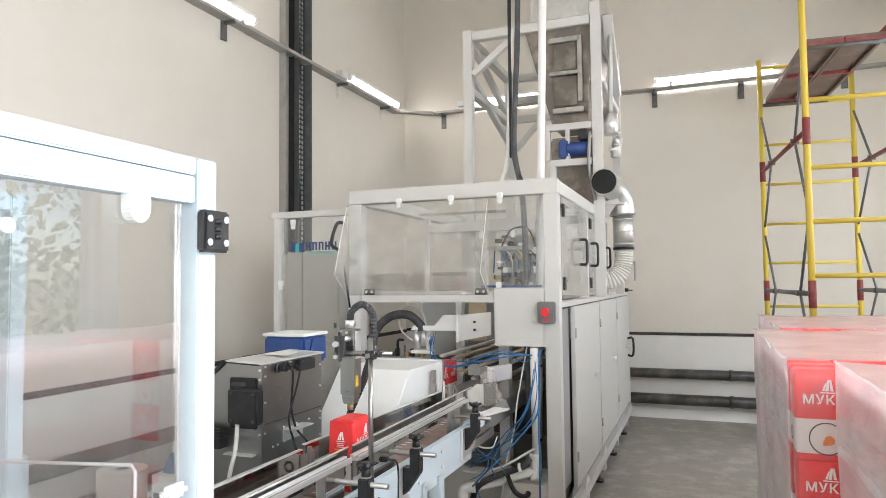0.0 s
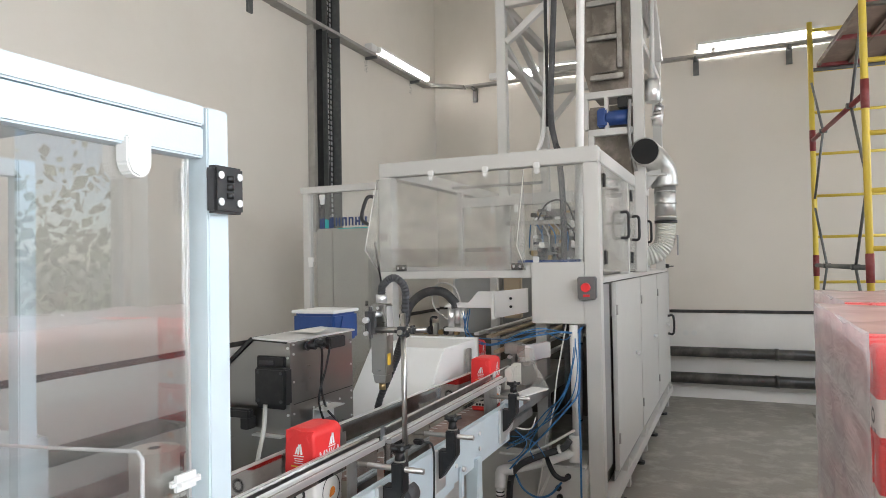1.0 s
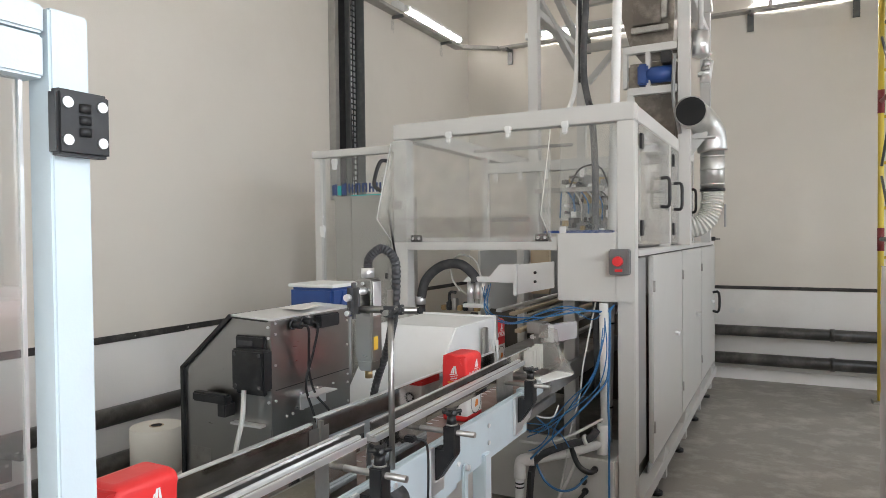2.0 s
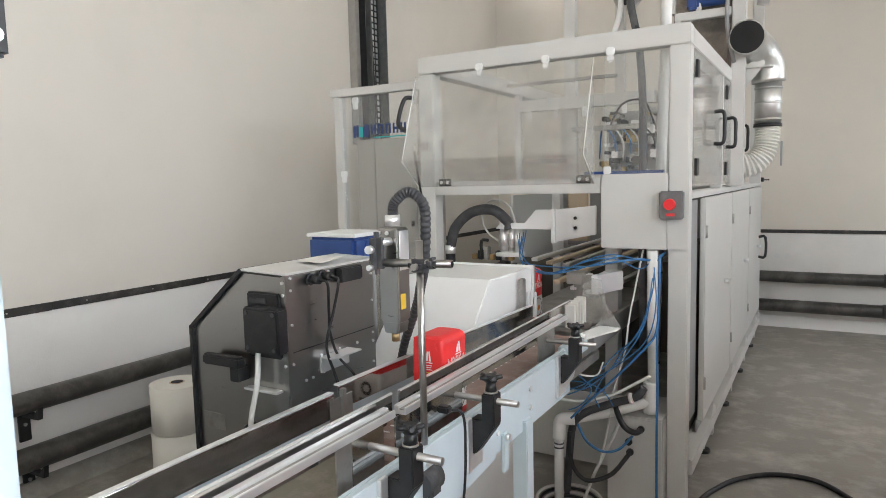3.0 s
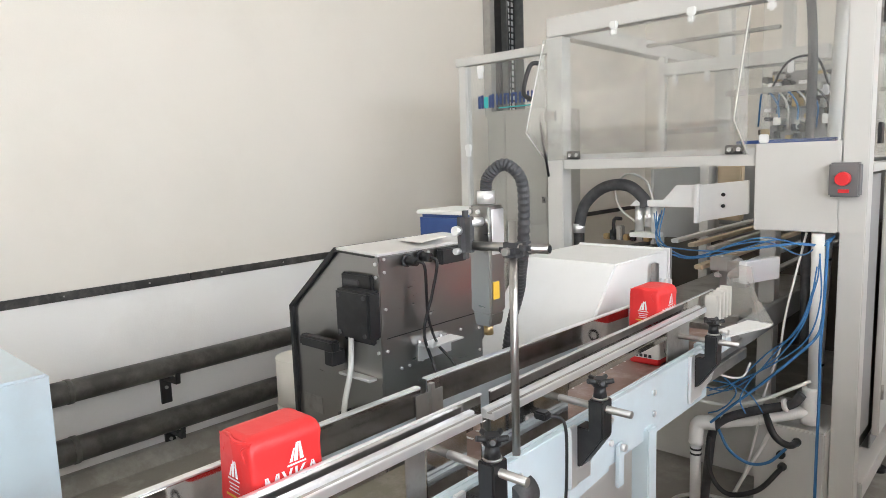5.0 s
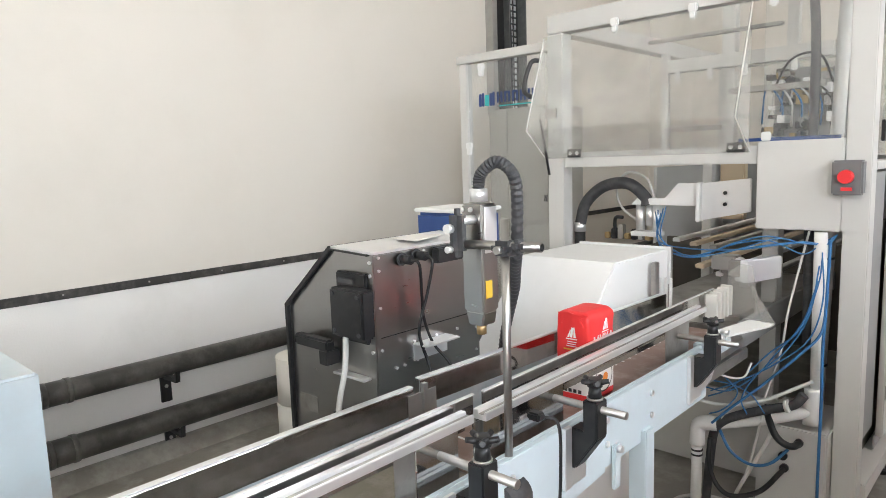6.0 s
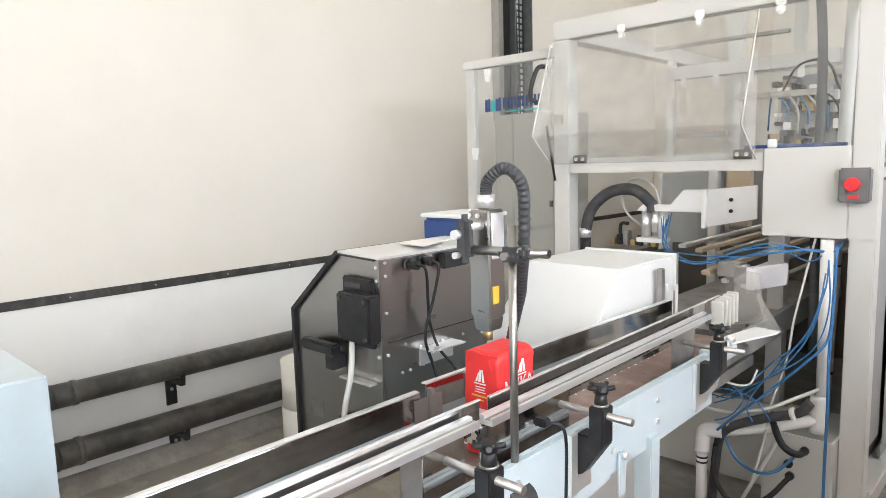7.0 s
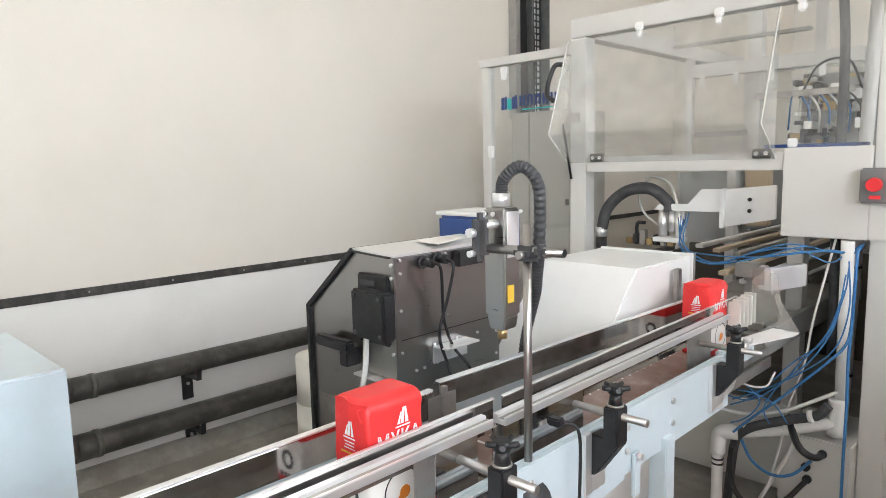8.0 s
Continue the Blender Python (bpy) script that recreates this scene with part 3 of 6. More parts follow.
# ---- cable tray risers, trays and lamps on the walls ----
def riser(y0, y1, z0, perforated):
    t = thing("cable_riser", (WEST - 0.012, y0, z0), "dark perforated vertical cable tray full of cables" if perforated else "grey steel vertical cable channel", "cable tray", "cable risers")
    x = WEST - 0.010
    if perforated:
        part("side_rail", B(x, x + 0.09, y0, y0 + 0.008, z0, TOP - 0.01), "brace", t)
        part("side_rail", B(x, x + 0.09, y1 - 0.008, y1, z0, TOP - 0.01), "brace", t)
        part("back_plate", B(x, x + 0.006, y0 + 0.009, y1 - 0.009, z0, TOP - 0.01), "black", t)
        bm = bmesh.new()
        for k in range(70):
            z = z0 + 0.03 + k * 0.05
            if z < TOP - 0.1:
                for y in (y0 + 0.12, y0 + 0.17):
                    box(bm, x + 0.0062, x + 0.012, y, y + 0.022, z, z + 0.034)
        tagged(part("slot_row", bm, "alu", t, "pale slots of the tray"), kind="stuff")
        rng = random.Random(8)
        for k in range(5):
            pts = [(x + 0.03 + rng.uniform(0, 0.03), y0 + 0.02 + 0.012 * k + rng.uniform(-0.004, 0.01), z) for z in np.linspace(z0 + 0.05, TOP - 0.02, 9)]
            part("cable", S(pts, 0.008, 6, 4), "black", t)
    else:
        part("channel_web", B(x, x + 0.006, y0, y1, z0, TOP - 0.01), "zinc", t)
        part("side_rail", B(x + 0.007, x + 0.07, y0, y0 + 0.006, z0, TOP - 0.01), "zinc", t)
        part("side_rail", B(x + 0.007, x + 0.07, y1 - 0.006, y1, z0, TOP - 0.01), "black", t)
        bm = bmesh.new()
        for k in range(60):
            box(bm, x + 0.0062, x + 0.009, y0 + 0.03, y0 + 0.042, z0 + 0.04 + 0.06 * k, z0 + 0.07 + 0.06 * k)
        tagged(part("slot_row", bm, "black", t), kind="stuff")


riser(4.785, 4.93, 1.83, False)
riser(4.975, 5.205, 1.70, True)
solo("cable_tray", box(box(B(WEST - 0.010, WEST + 0.10, 0.6, NORTH - 0.35, 3.73, 3.736), WEST + 0.094, WEST + 0.10, 0.6, NORTH - 0.35, 3.736, 3.760), WEST - 0.010, WEST - 0.039, 4.3, NORTH - 0.35, 3.736, 3.775), "zinc", (WEST, 3, 3.73), "galvanised cable tray under the wall lamps", "cable tray", "cable trays")
solo("cable_tray", box(B(-1.45, 3.9, NORTH - 0.11, NORTH - 0.01, 3.74, 3.746), -1.45, 3.9, NORTH - 0.115, NORTH - 0.108, 3.746, 3.768), "zinc", (1, NORTH, 3.74), "galvanised cable tray on the end wall", "cable tray", "cable trays")
solo("cable_tray", P([(WEST + 0.09, NORTH - 0.38), (WEST - 0.03, NORTH - 0.38), (-1.47, NORTH - 0.02), (-1.47, NORTH - 0.12)], "z", 3.735, 3.775), "zinc", (-1.7, 7.4, 3.73), "corner piece of galvanised cable tray", "cable tray", "cable trays")
solo("junction_box", B(-1.12, -1.0, NORTH - 0.13, NORTH - 0.05, 3.80, 3.87, 0.006), "white", (-1.06, NORTH - 0.09, 3.80), "small white junction box on the tray", "junction box", "junction boxes")
solo("junction_box", B(WEST + 0.0, WEST + 0.09, 5.80, 5.92, 3.78, 3.86, 0.006), "white", (WEST, 5.86, 3.80), "small white junction box on the tray", "junction box", "junction boxes")


def wall_bracket(a, wall_y=True):
    if wall_y:
        bm = box(B(WEST - 0.012 if a > 4.25 else WEST, WEST + 0.12, a - 0.012, a + 0.012, 3.70, 3.728), WEST - 0.012 if a > 4.25 else WEST, WEST - 0.03 if a > 4.25 else WEST + 0.02, a - 0.03, a + 0.03, 3.57, 3.728)
        solo("tray_bracket", bm, "brace", (WEST, a, 3.6), "grey steel bracket under the cable tray", "bracket", "tray brackets")
    else:
        bm = box(B(a - 0.012, a + 0.012, NORTH - 0.14, NORTH, 3.705, 3.738), a - 0.03, a + 0.03, NORTH - 0.02, NORTH, 3.56, 3.738)
        solo("tray_bracket", bm, "brace", (a, NORTH, 3.6), "grey steel bracket under the cable tray", "bracket", "tray brackets")


for y in (1.5, 2.8, 3.98, 5.85, 6.9):
    wall_bracket(y)
for x in (-1.35, -0.4, 0.4, 1.28, 2.2, 3.2):
    wall_bracket(x, False)


def wall_lamp(along, a, b, off):
    if along == "y":
        ends = [(off, a, 3.86), (off, b, 3.86)]
        body = B(off - 0.045, off + 0.045, a, b, 3.865, 3.90, 0.008)
    else:
        ends = [(a, off, 3.86), (b, off, 3.86)]
        body = B(a, b, off - 0.045, off + 0.045, 3.865, 3.90, 0.008)
    lamp = thing("wall_lamp", ends[0], "long lit white tube lamp above the cable tray", "lamp", "tube lamps on the walls")
    part("housing", body, "white", lamp)
    part("lit_tube", C(*ends, 0.035, 14), "led", lamp, "glowing white tube")
    for e, f in (ends, ends[::-1]):
        e, f = Vector(e), Vector(f)
        part("end_cap", C(e - (f - e).normalized() * 0.03, e, 0.038, 14), "white", lamp)
        p = e + (f - e) * 0.12
        part("support", B(p.x - 0.02, p.x + 0.02, p.y - 0.02, p.y + 0.02, 3.74, 3.84), "dull_steel", lamp)


wall_lamp("y", 3.12, 4.32, WEST + 0.03)
wall_lamp("y", 6.08, 7.30, WEST + 0.02)
wall_lamp("x", 1.32, 2.52, NORTH - 0.06)
wall_lamp("x", -0.92, 0.26, NORTH - 0.06)
# unseen lamps of the same kind behind the camera, added to lift ambient light
for a in (-1.4, 0.6, 2.6):
    wall_lamp("x", a, a + 1.2, SOUTH + 0.06)
for a in (-3.1, 0.2, 3.4):
    wall_lamp("y", a, a + 1.2, EAST - 0.06)
wall_lamp("y", -2.9, -1.7, WEST + 0.03)


# ---- grey electrical cabinet ----
cab = thing("electrical_cabinet", (-1.2, 4.4, 0), "tall grey steel electrical cabinet with closed doors", "cabinet")
part("body", B(-1.44, -0.95, 4.22, 4.62, 0.10, 1.815, 0.006), "cabinet", cab)
part("plinth", B(-1.42, -0.97, 4.24, 4.6, 0, 0.10), "brace", cab)
part("narrow_door", B(-1.435, -1.285, 4.205, 4.22, 0.12, 1.80, 0.004), "cabinet", cab)
d = part("wide_door", B(-1.28, -0.955, 4.205, 4.22, 0.12, 1.80, 0.004), "cabinet", cab)
for z in (0.5, 1.2, 1.62):
    part("hinge", B(-0.985, -0.965, 4.195, 4.205, z, z + 0.04), "black", d)


# ---- gate with a clear panel beside the machine ----
GY = 3.36
gate = thing("guard_gate", (-0.7, GY, 0), "tall white guard frame with a clear panel and a blue-green print", "guard")
part("post", B(-0.955, -0.905, GY, GY + 0.05, 0, 1.99, 0.003), "machine", gate)
part("top_bar", B(-0.975, -0.345, GY, GY + 0.05, 1.992, 2.035, 0.003), "machine", gate)
part("bottom_bar", B(-0.90, -0.345, GY, GY + 0.05, 0.22, 0.27, 0.003), "machine", gate)
pn = part("clear_panel", B(-0.90, -0.345, GY + 0.012, GY + 0.017, 0.275, 1.985), "acrylic_clean", gate, "clear acrylic panel")
pn.visible_shadow = False
for x, z in ((-0.80, 1.955), (-0.40, 1.955), (-0.895, 1.55), (-0.895, 0.9)):
    part("retainer", box(B(x - 0.018, x + 0.018, GY - 0.012, GY + 0.011, z - 0.01, z + 0.025, 0.004), x - 0.013, x + 0.013, GY - 0.012, GY + 0.011, z - 0.04, z + 0.0, 0.004), "white", gate, "white plastic panel retainer")
part("print_band", B(-0.69, -0.47, GY + 0.0085, GY + 0.0115, 1.752, 1.758), "teal", gate)
for x0, x1, top, m in ((-0.826, -0.810, 1.822, "navy"), (-0.806, -0.792, 1.826, "navy"), (-0.787, -0.760, 1.815, "teal"), (-0.755, -0.740, 1.822, "navy"), (-0.737, -0.723, 1.828, "navy")):
    part("emblem", P([(x0, 1.762), (x1 - 0.004, 1.758), (x1, 1.766), (x1, top), (x0 + 0.005, top + 0.004), (x0, top - 0.006)], "y", GY + 0.008, GY + 0.0115), m, gate)
for i in range(5):
    x0 = -0.706 + i * 0.049
    for a, b, z0, z1 in ((0.0, 0.010, 1.772, 1.826), (0.024, 0.034, 1.772, 1.826), (0.010, 0.024, (1.796, 1.816, 1.816, 1.792, 1.772)[i], (1.804, 1.826, 1.826, 1.804, 1.782)[i])):
        part("print_bar", B(x0 + a, x0 + b, GY + 0.008, GY + 0.0115, z0, z1), "navy", gate)


# ---- the packing machine ----
FY, RX, LX = 3.28, 0.99, -0.335
mc = thing("packing_machine", (0.33, 4.8, 0), "large white enamelled packing machine with clear guards and side doors", "machine")


def beam(x0, x1, y0, y1, z0, z1, name="frame_bar", material="machine"):
    return part(name, B(x0, x1, y0, y1, z0, z1, 0.004), material, mc)


beam(0.908, RX, FY, FY + 0.08, 0.0, 2.045, "front_post")
beam(LX, LX + 0.085, FY, FY + 0.08, 0.0, 2.045, "front_post")
beam(LX, RX, FY, FY + 0.08, 2.047, 2.132, "top_bar")
beam(LX + 0.087, 0.615, FY + 0.002, FY + 0.07, 1.432, 1.50, "cross_bar")
beam(LX, LX + 0.08, 5.4, 5.48, 0.0, 2.045, "rear_post")
beam(LX, LX + 0.08, FY + 0.082, 5.48, 2.047, 2.127, "side_bar")
beam(LX, LX + 0.06, FY + 0.082, 5.39, 1.44, 1.49, "side_bar")
beam(RX - 0.08, RX, FY + 0.082, 5.48, 2.047, 2.127, "side_bar")
for y in (4.30, 5.00, 5.40):
    beam(RX - 0.06, RX - 0.002, y, y + 0.06, 1.43, 2.045, "side_post")
beam(LX + 0.082, RX - 0.082, 5.40, 5.48, 2.05, 2.127, "top_bar")
beam(RX - 0.08, RX, FY + 0.082, 6.98, 1.40, 1.43, "side_ledge")
# front panel box with the stop button
beam(0.617, 0.906, FY - 0.012, FY + 0.26, 1.185, 1.515, "control_panel")
part("panel_step", B(0.905, RX + 0.002, FY - 0.012, FY - 0.002, 1.185, 1.43, 0.003), "machine", mc)
bx = part("stop_box", B(0.880, 0.976, FY - 0.062, FY - 0.013, 1.318, 1.438, 0.006), "estop_grey", mc, "grey emergency stop box")
part("stop_collar", C((0.928, FY - 0.075, 1.382), (0.928, FY - 0.062, 1.382), 0.022, 20), "estop_red", bx)
part("stop_button", C((0.928, FY - 0.098, 1.382), (0.928, FY - 0.075, 1.382), 0.022, 24, 0.025), "estop_red", bx, "red mushroom button")
part("stop_plate", B(0.911, 0.945, FY - 0.066, FY - 0.0625, 1.333, 1.345), "estop_red", bx)
# tray floor of the upper box, back wall with window, inner posts
beam(LX + 0.087, 0.90, FY + 0.082, FY + 0.16, 1.44, 1.455, "inner_shelf", "white")
beam(LX + 0.087, LX + 0.127, 4.30, 4.34, 1.455, 2.04, "inner_post")
beam(0.10, 0.14, 4.36, 4.40, 1.455, 2.04, "inner_post")
beam(0.76, 0.83, 4.20, 4.26, 1.46, 2.04, "inner_post")
beam(LX + 0.087, 0.62, 4.30, 4.36, 1.93, 2.0, "inner_bar")
beam(LX + 0.14, 0.09, 4.31, 4.33, 1.60, 1.63, "inner_bar", "dull_steel")
beam(0.15, 0.61, 4.24, 4.27, 1.78, 1.81, "inner_bar", "dull_steel")
bs = beam(LX + 0.082, RX - 0.082, 5.38, 5.385, 1.455, 2.045, "back_pane", "acrylic_clean")
bs.visible_shadow = False
# faint prints on the inner panes, and the white retainers that hold them
for x0, n in ((-0.18, 3), (0.06, 5), (0.42, 6)):
    for k in range(n):
        beam(x0 + 0.026 * k, x0 + 0.026 * k + 0.017, 5.372, 5.376, 1.70, 1.735, "pane_print", "dark_panel")
for x in (-0.16, 0.02, 0.20, 0.44):
    beam(x, x + 0.03, 4.285, 4.298, 1.875, 1.935, "retainer", "white")
beam(0.02, 0.60, FY + 0.30, FY + 0.33, 1.985, 2.0, "inner_rod", "dull_steel")
# clear cover that leans out of the front
KY = FY - 0.16
cover = part("clear_cover", P([(FY - 0.006, 2.035), (KY, 1.605), (FY - 0.006, 1.475), (FY - 0.011, 1.475), (KY - 0.006, 1.607), (FY - 0.011, 2.035)], "x", LX - 0.01, 0.585), "acrylic", mc, "hinged clear acrylic cover, scuffed and dusty")
cover.visible_shadow = False
for x in (LX - 0.01, 0.580):
    w = part("cover_wing", P([(FY - 0.012, 2.03), (KY - 0.002, 1.607), (FY - 0.012, 1.478)], "x", x, x + 0.006), "acrylic", mc)
    w.visible_shadow = False
part("cover_edge", S([(0.585, FY - 0.009, 2.03), (0.585, KY - 0.003, 1.606), (0.585, FY - 0.009, 1.477)], 0.003, 6, 1), "flex", mc, "bright sawn edge of the acrylic")
part("cover_edge", S([(LX - 0.008, FY - 0.009, 2.03), (LX - 0.008, KY - 0.003, 1.606), (LX - 0.008, FY - 0.009, 1.477)], 0.003, 6, 1), "print_white", mc)
for x in (-0.18, 0.54):
    h = part("cover_hinge", B(x - 0.035, x + 0.035, FY - 0.022, FY - 0.012, 1.478, 1.515, 0.003), "black", mc, "small black hinge")
    for dx in (-0.018, 0.018):
        part("bolt", C((x + dx, FY - 0.027, 1.497), (x + dx, FY - 0.022, 1.497), 0.008, 10), "alu", h)
part("cover_latch", B(LX + 0.05, LX + 0.11, FY - 0.10, FY - 0.085, 1.655, 1.70, 0.003), "dull_steel", mc, "small steel latch")
part("cover_handle", S([(LX - 0.012, FY - 0.03, 1.93), (LX - 0.05, FY - 0.06, 1.92), (LX - 0.07, FY - 0.09, 1.80), (LX - 0.02, FY - 0.10, 1.76)], 0.011, 8, 5), "black", mc, "black bow handle")
part("gas_strut", C((LX + 0.01, FY - 0.075, 1.655), (LX + 0.02, FY - 0.02, 1.40), 0.006, 8), "black", mc)
for x in (0.02, 0.36, 0.66):
    part("retainer", box(B(x - 0.018, x + 0.018, FY - 0.02, FY - 0.002, 2.03, 2.065, 0.005), x - 0.016, x + 0.016, FY - 0.02, FY - 0.002, 2.0, 2.035, 0.008), "white", mc, "white plastic retainer")
part("retainer", B(0.63, 0.665, FY - 0.02, FY - 0.013, 1.516, 1.55, 0.005), "white", mc)
fx = part("fixed_pane", B(0.62, 0.905, FY + 0.03, FY + 0.035, 1.518, 2.045), "acrylic_clean", mc, "clear fixed pane")
fx.visible_shadow = False
# side doors above: clear, dusty
for y0, y1 in ((FY + 0.10, 4.29), (4.37, 4.99), (5.07, 5.39)):
    dr = part("clear_door", B(RX - 0.004, RX + 0.002, y0, y1, 1.45, 2.04), "acrylic", mc, "clear side door with flour dust")
    dr.visible_shadow = False
    for z in (1.50, 1.92):
        part("hinge", B(RX + 0.003, RX + 0.015, y0 + 0.005, y0 + 0.055, z, z + 0.075, 0.002), "black", dr)
for y in (3.98, 4.46, 5.15):
    part("bow_handle", S([(RX + 0.002, y, 1.66), (RX + 0.045, y, 1.665), (RX + 0.05, y, 1.74), (RX + 0.045, y, 1.815), (RX + 0.002, y, 1.82)], 0.010, 8, 4), "black", mc, "black bow handle")
# lower side: recess, doors, base bar, feet
part("recess_panel", B(RX - 0.05, RX - 0.03, FY + 0.082, 3.70, 0.34, 1.385), "dark_panel", mc, "dark grey recessed panel")
for i, (y0, y1) in enumerate(((3.715, 4.77), (4.785, 5.85), (5.865, 6.95))):
    dr = part("side_door", B(RX - 0.02, RX + 0.006, y0, y1, 0.29, 1.392, 0.005), "machine", mc, "large closed enamelled side door")
    k = y0 + 0.76
    part("door_knob", cyl(C((RX + 0.006, k, 0.885), (RX + 0.03, k, 0.885), 0.012, 12), (RX + 0.03, k - 0.03, 0.875), (RX + 0.03, k + 0.03, 0.89), 0.006, 8), "alu", dr)
    for z in (0.45, 1.2):
        part("hinge", C((RX + 0.008, y0 + 0.012, z), (RX + 0.008, y0 + 0.012, z + 0.06), 0.008, 8), "dull_steel", dr)
beam(RX - 0.09, RX + 0.015, FY + 0.082, 7.0, 0.155, 0.225, "base_bar")
beam(LX, LX + 0.08, FY + 0.082, 7.0, 0.155, 0.225, "base_bar")
beam(RX - 0.03, RX - 0.024, 3.72, 6.95, 0.226, 0.289, "base_sheet", "dark_panel")
beam(RX - 0.08, RX - 0.0, 6.955, 7.0, 0.226, 1.40, "rear_post")
beam(LX, RX, 6.92, 6.95, 0.226, 1.40, "rear_sheet")
beam(LX + 0.0, LX + 0.02, 4.4, 6.9, 0.226, 1.40, "far_side_sheet")
beam(LX, RX - 0.06, 5.49, 6.95, 1.40, 1.43, "deck")
for y in (4.05, 4.9, 5.75, 6.6):
    part("gusset", P([(y - 0.10, 0.226), (y + 0.10, 0.226), (y, 0.288)], "x", RX - 0.022, RX + 0.012), "machine", mc)
    f = part("foot", C((RX - 0.04, y, 0.02), (RX - 0.04, y, 0.155), 0.012, 10), "dull_steel", mc)
    part("foot_pad", C((RX - 0.04, y, 0), (RX - 0.04, y, 0.02), 0.035, 14), "black", f)
    part("stub_leg", B(RX - 0.07, RX - 0.01, y + 0.14, y + 0.20, 0.05, 0.155), "machine", mc)
part("rear_handle", S([(RX + 0.006, 6.75, 0.78), (RX + 0.06, 6.75, 0.785), (RX + 0.06, 6.75, 0.95), (RX + 0.006, 6.75, 0.955)], 0.012, 8, 3), "black", mc, "black bow handle")
part("toggle_clamp", box(B(RX + 0.0, RX + 0.06, 6.4, 6.46, 1.44, 1.475, 0.003), RX + 0.05, RX + 0.10, 6.42, 6.44, 1.45, 1.46), "black", mc)
# inner works behind the clear pane: fill heads, brackets, tubes
wk = part("filling_head", B(0.32, 0.62, 4.44, 4.70, 1.30, 1.90, 0.01), "dark_panel", mc, "steel filling head with fittings")
rng = random.Random(12)
for k in range(70):
    x, z = rng.uniform(0.28, 0.60), rng.uniform(1.42, 1.88)
    part("fitting", B(x, x + rng.uniform(0.015, 0.06), 4.36 - rng.uniform(0, 0.05), 4.438, z, z + rng.uniform(0.012, 0.05), 0.003), rng.choice(["black", "black", "dull_steel", "brass", "alu", "dark_panel", "dark"]), wk)
for k in range(6):
    x = 0.28 + 0.045 * k
    part("air_tube", S([(x, 4.38, 1.62 + 0.03 * k), (x + 0.05, 4.28, 1.80), (x + 0.12, 4.29, 1.72), (x + 0.1, 4.38, 1.6)], 0.005, 6, 5), rng.choice(["tube_blue", "white_cable", "black"]), wk)
part("cable_loop", S([(0.34, 4.34, 1.78), (0.46, 4.22, 1.92), (0.58, 4.24, 1.93), (0.62, 4.34, 1.80)], 0.006, 6, 6), "black", mc)
part("blue_edge", B(0.50, 0.86, FY + 0.12, FY + 0.15, 1.517, 1.53), "blue", mc)
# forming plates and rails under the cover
# added dark sheets, here and below, that give the inside its shade by colour
part("dark_backing", B(LX + 0.09, 0.93, 4.40, 4.43, 0.44, 0.99), "dark", mc, "dark sheet put in for the shade inside the machine")
part("lower_sheet", B(LX + 0.09, 0.655, 3.60, 3.62, 0.02, 0.40), "machine", mc, "dusty enamelled lower sheet")
part("dark_backing", B(LX + 0.09, 0.90, 5.30, 5.36, 0.99, 1.43), "dark_panel", mc)
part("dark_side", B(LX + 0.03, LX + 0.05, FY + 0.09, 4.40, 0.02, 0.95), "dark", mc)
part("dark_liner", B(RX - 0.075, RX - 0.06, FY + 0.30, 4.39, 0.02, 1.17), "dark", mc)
part("inner_column", B(0.535, 0.60, 3.62, 3.70, 0.3, 1.43, 0.004), "machine", mc)
part("inner_column", B(0.02, 0.07, 4.25, 4.31, 0.3, 1.43, 0.004), "machine", mc)
part("ducting", B(0.19, 0.31, 4.05, 4.1, 1.14, 1.43, 0.006), "card", mc, "reddish brown guard plate")
for i, (x, z, m) in enumerate(((0.16, 1.075, "alu"), (0.24, 1.06, "card"), (0.33, 1.05, "dull_steel"), (0.41, 1.02, "card"), (0.48, 0.99, "alu"), (0.56, 0.95, "dull_steel"))):
    part("guide_rail", B(x, x + 0.035, 3.56 if i < 3 else 3.12 + 0.03 * i, 5.25, z, z + 0.018, 0.003), m, mc, "long guide rail inside the machine")
part("inner_bed", B(0.10, 0.62, 3.1, 5.25, 0.79, 0.826, 0.004), "dull_steel", mc)
part("inner_bed_side", B(0.628, 0.65, 3.05, 5.25, 0.76, 0.86, 0.003), "dark_panel", mc)
pl = part("arm_plate", P([(0.355, 1.195), (0.555, 1.235), (0.555, 1.372), (0.355, 1.352)], "y", 3.40, 3.415, 0.003), "alu", mc, "bare aluminium mounting plate")
for x, z in ((0.455, 1.265), (0.455, 1.312)):
    part("bolt", C((x, 3.392, z), (x, 3.40, z), 0.008, 8), "black", pl)
part("arm", P([(0.355, 1.352), (0.25, 1.352), (0.19, 1.285), (0.06, 1.285), (0.03, 1.255), (0.355, 1.255)], "y", 3.402, 3.43, 0.003), "white", mc, "white cranked arm")
part("edge_plate", B(0.338, 0.354, 3.38, 3.43, 1.19, 1.355, 0.002), "white", mc)
for x, r, z0 in ((0.07, 0.02, 1.14), (0.115, 0.016, 1.16), (0.15, 0.02, 1.13)):
    part("cylinder", C((x, 3.42, z0), (x, 3.42, 1.254), r, 12), "alu", mc)
part("valve_block", B(0.04, 0.17, 3.38, 3.46, 1.115, 1.135, 0.003), "white", mc)
for k in range(7):
    x = -0.16 + 0.035 * k
    part("fitting", B(x, x + 0.028, 3.50, 3.54, 1.08, 1.11 + 0.02 * (k % 3), 0.004), ("brass", "black", "dull_steel")[k % 3], mc)
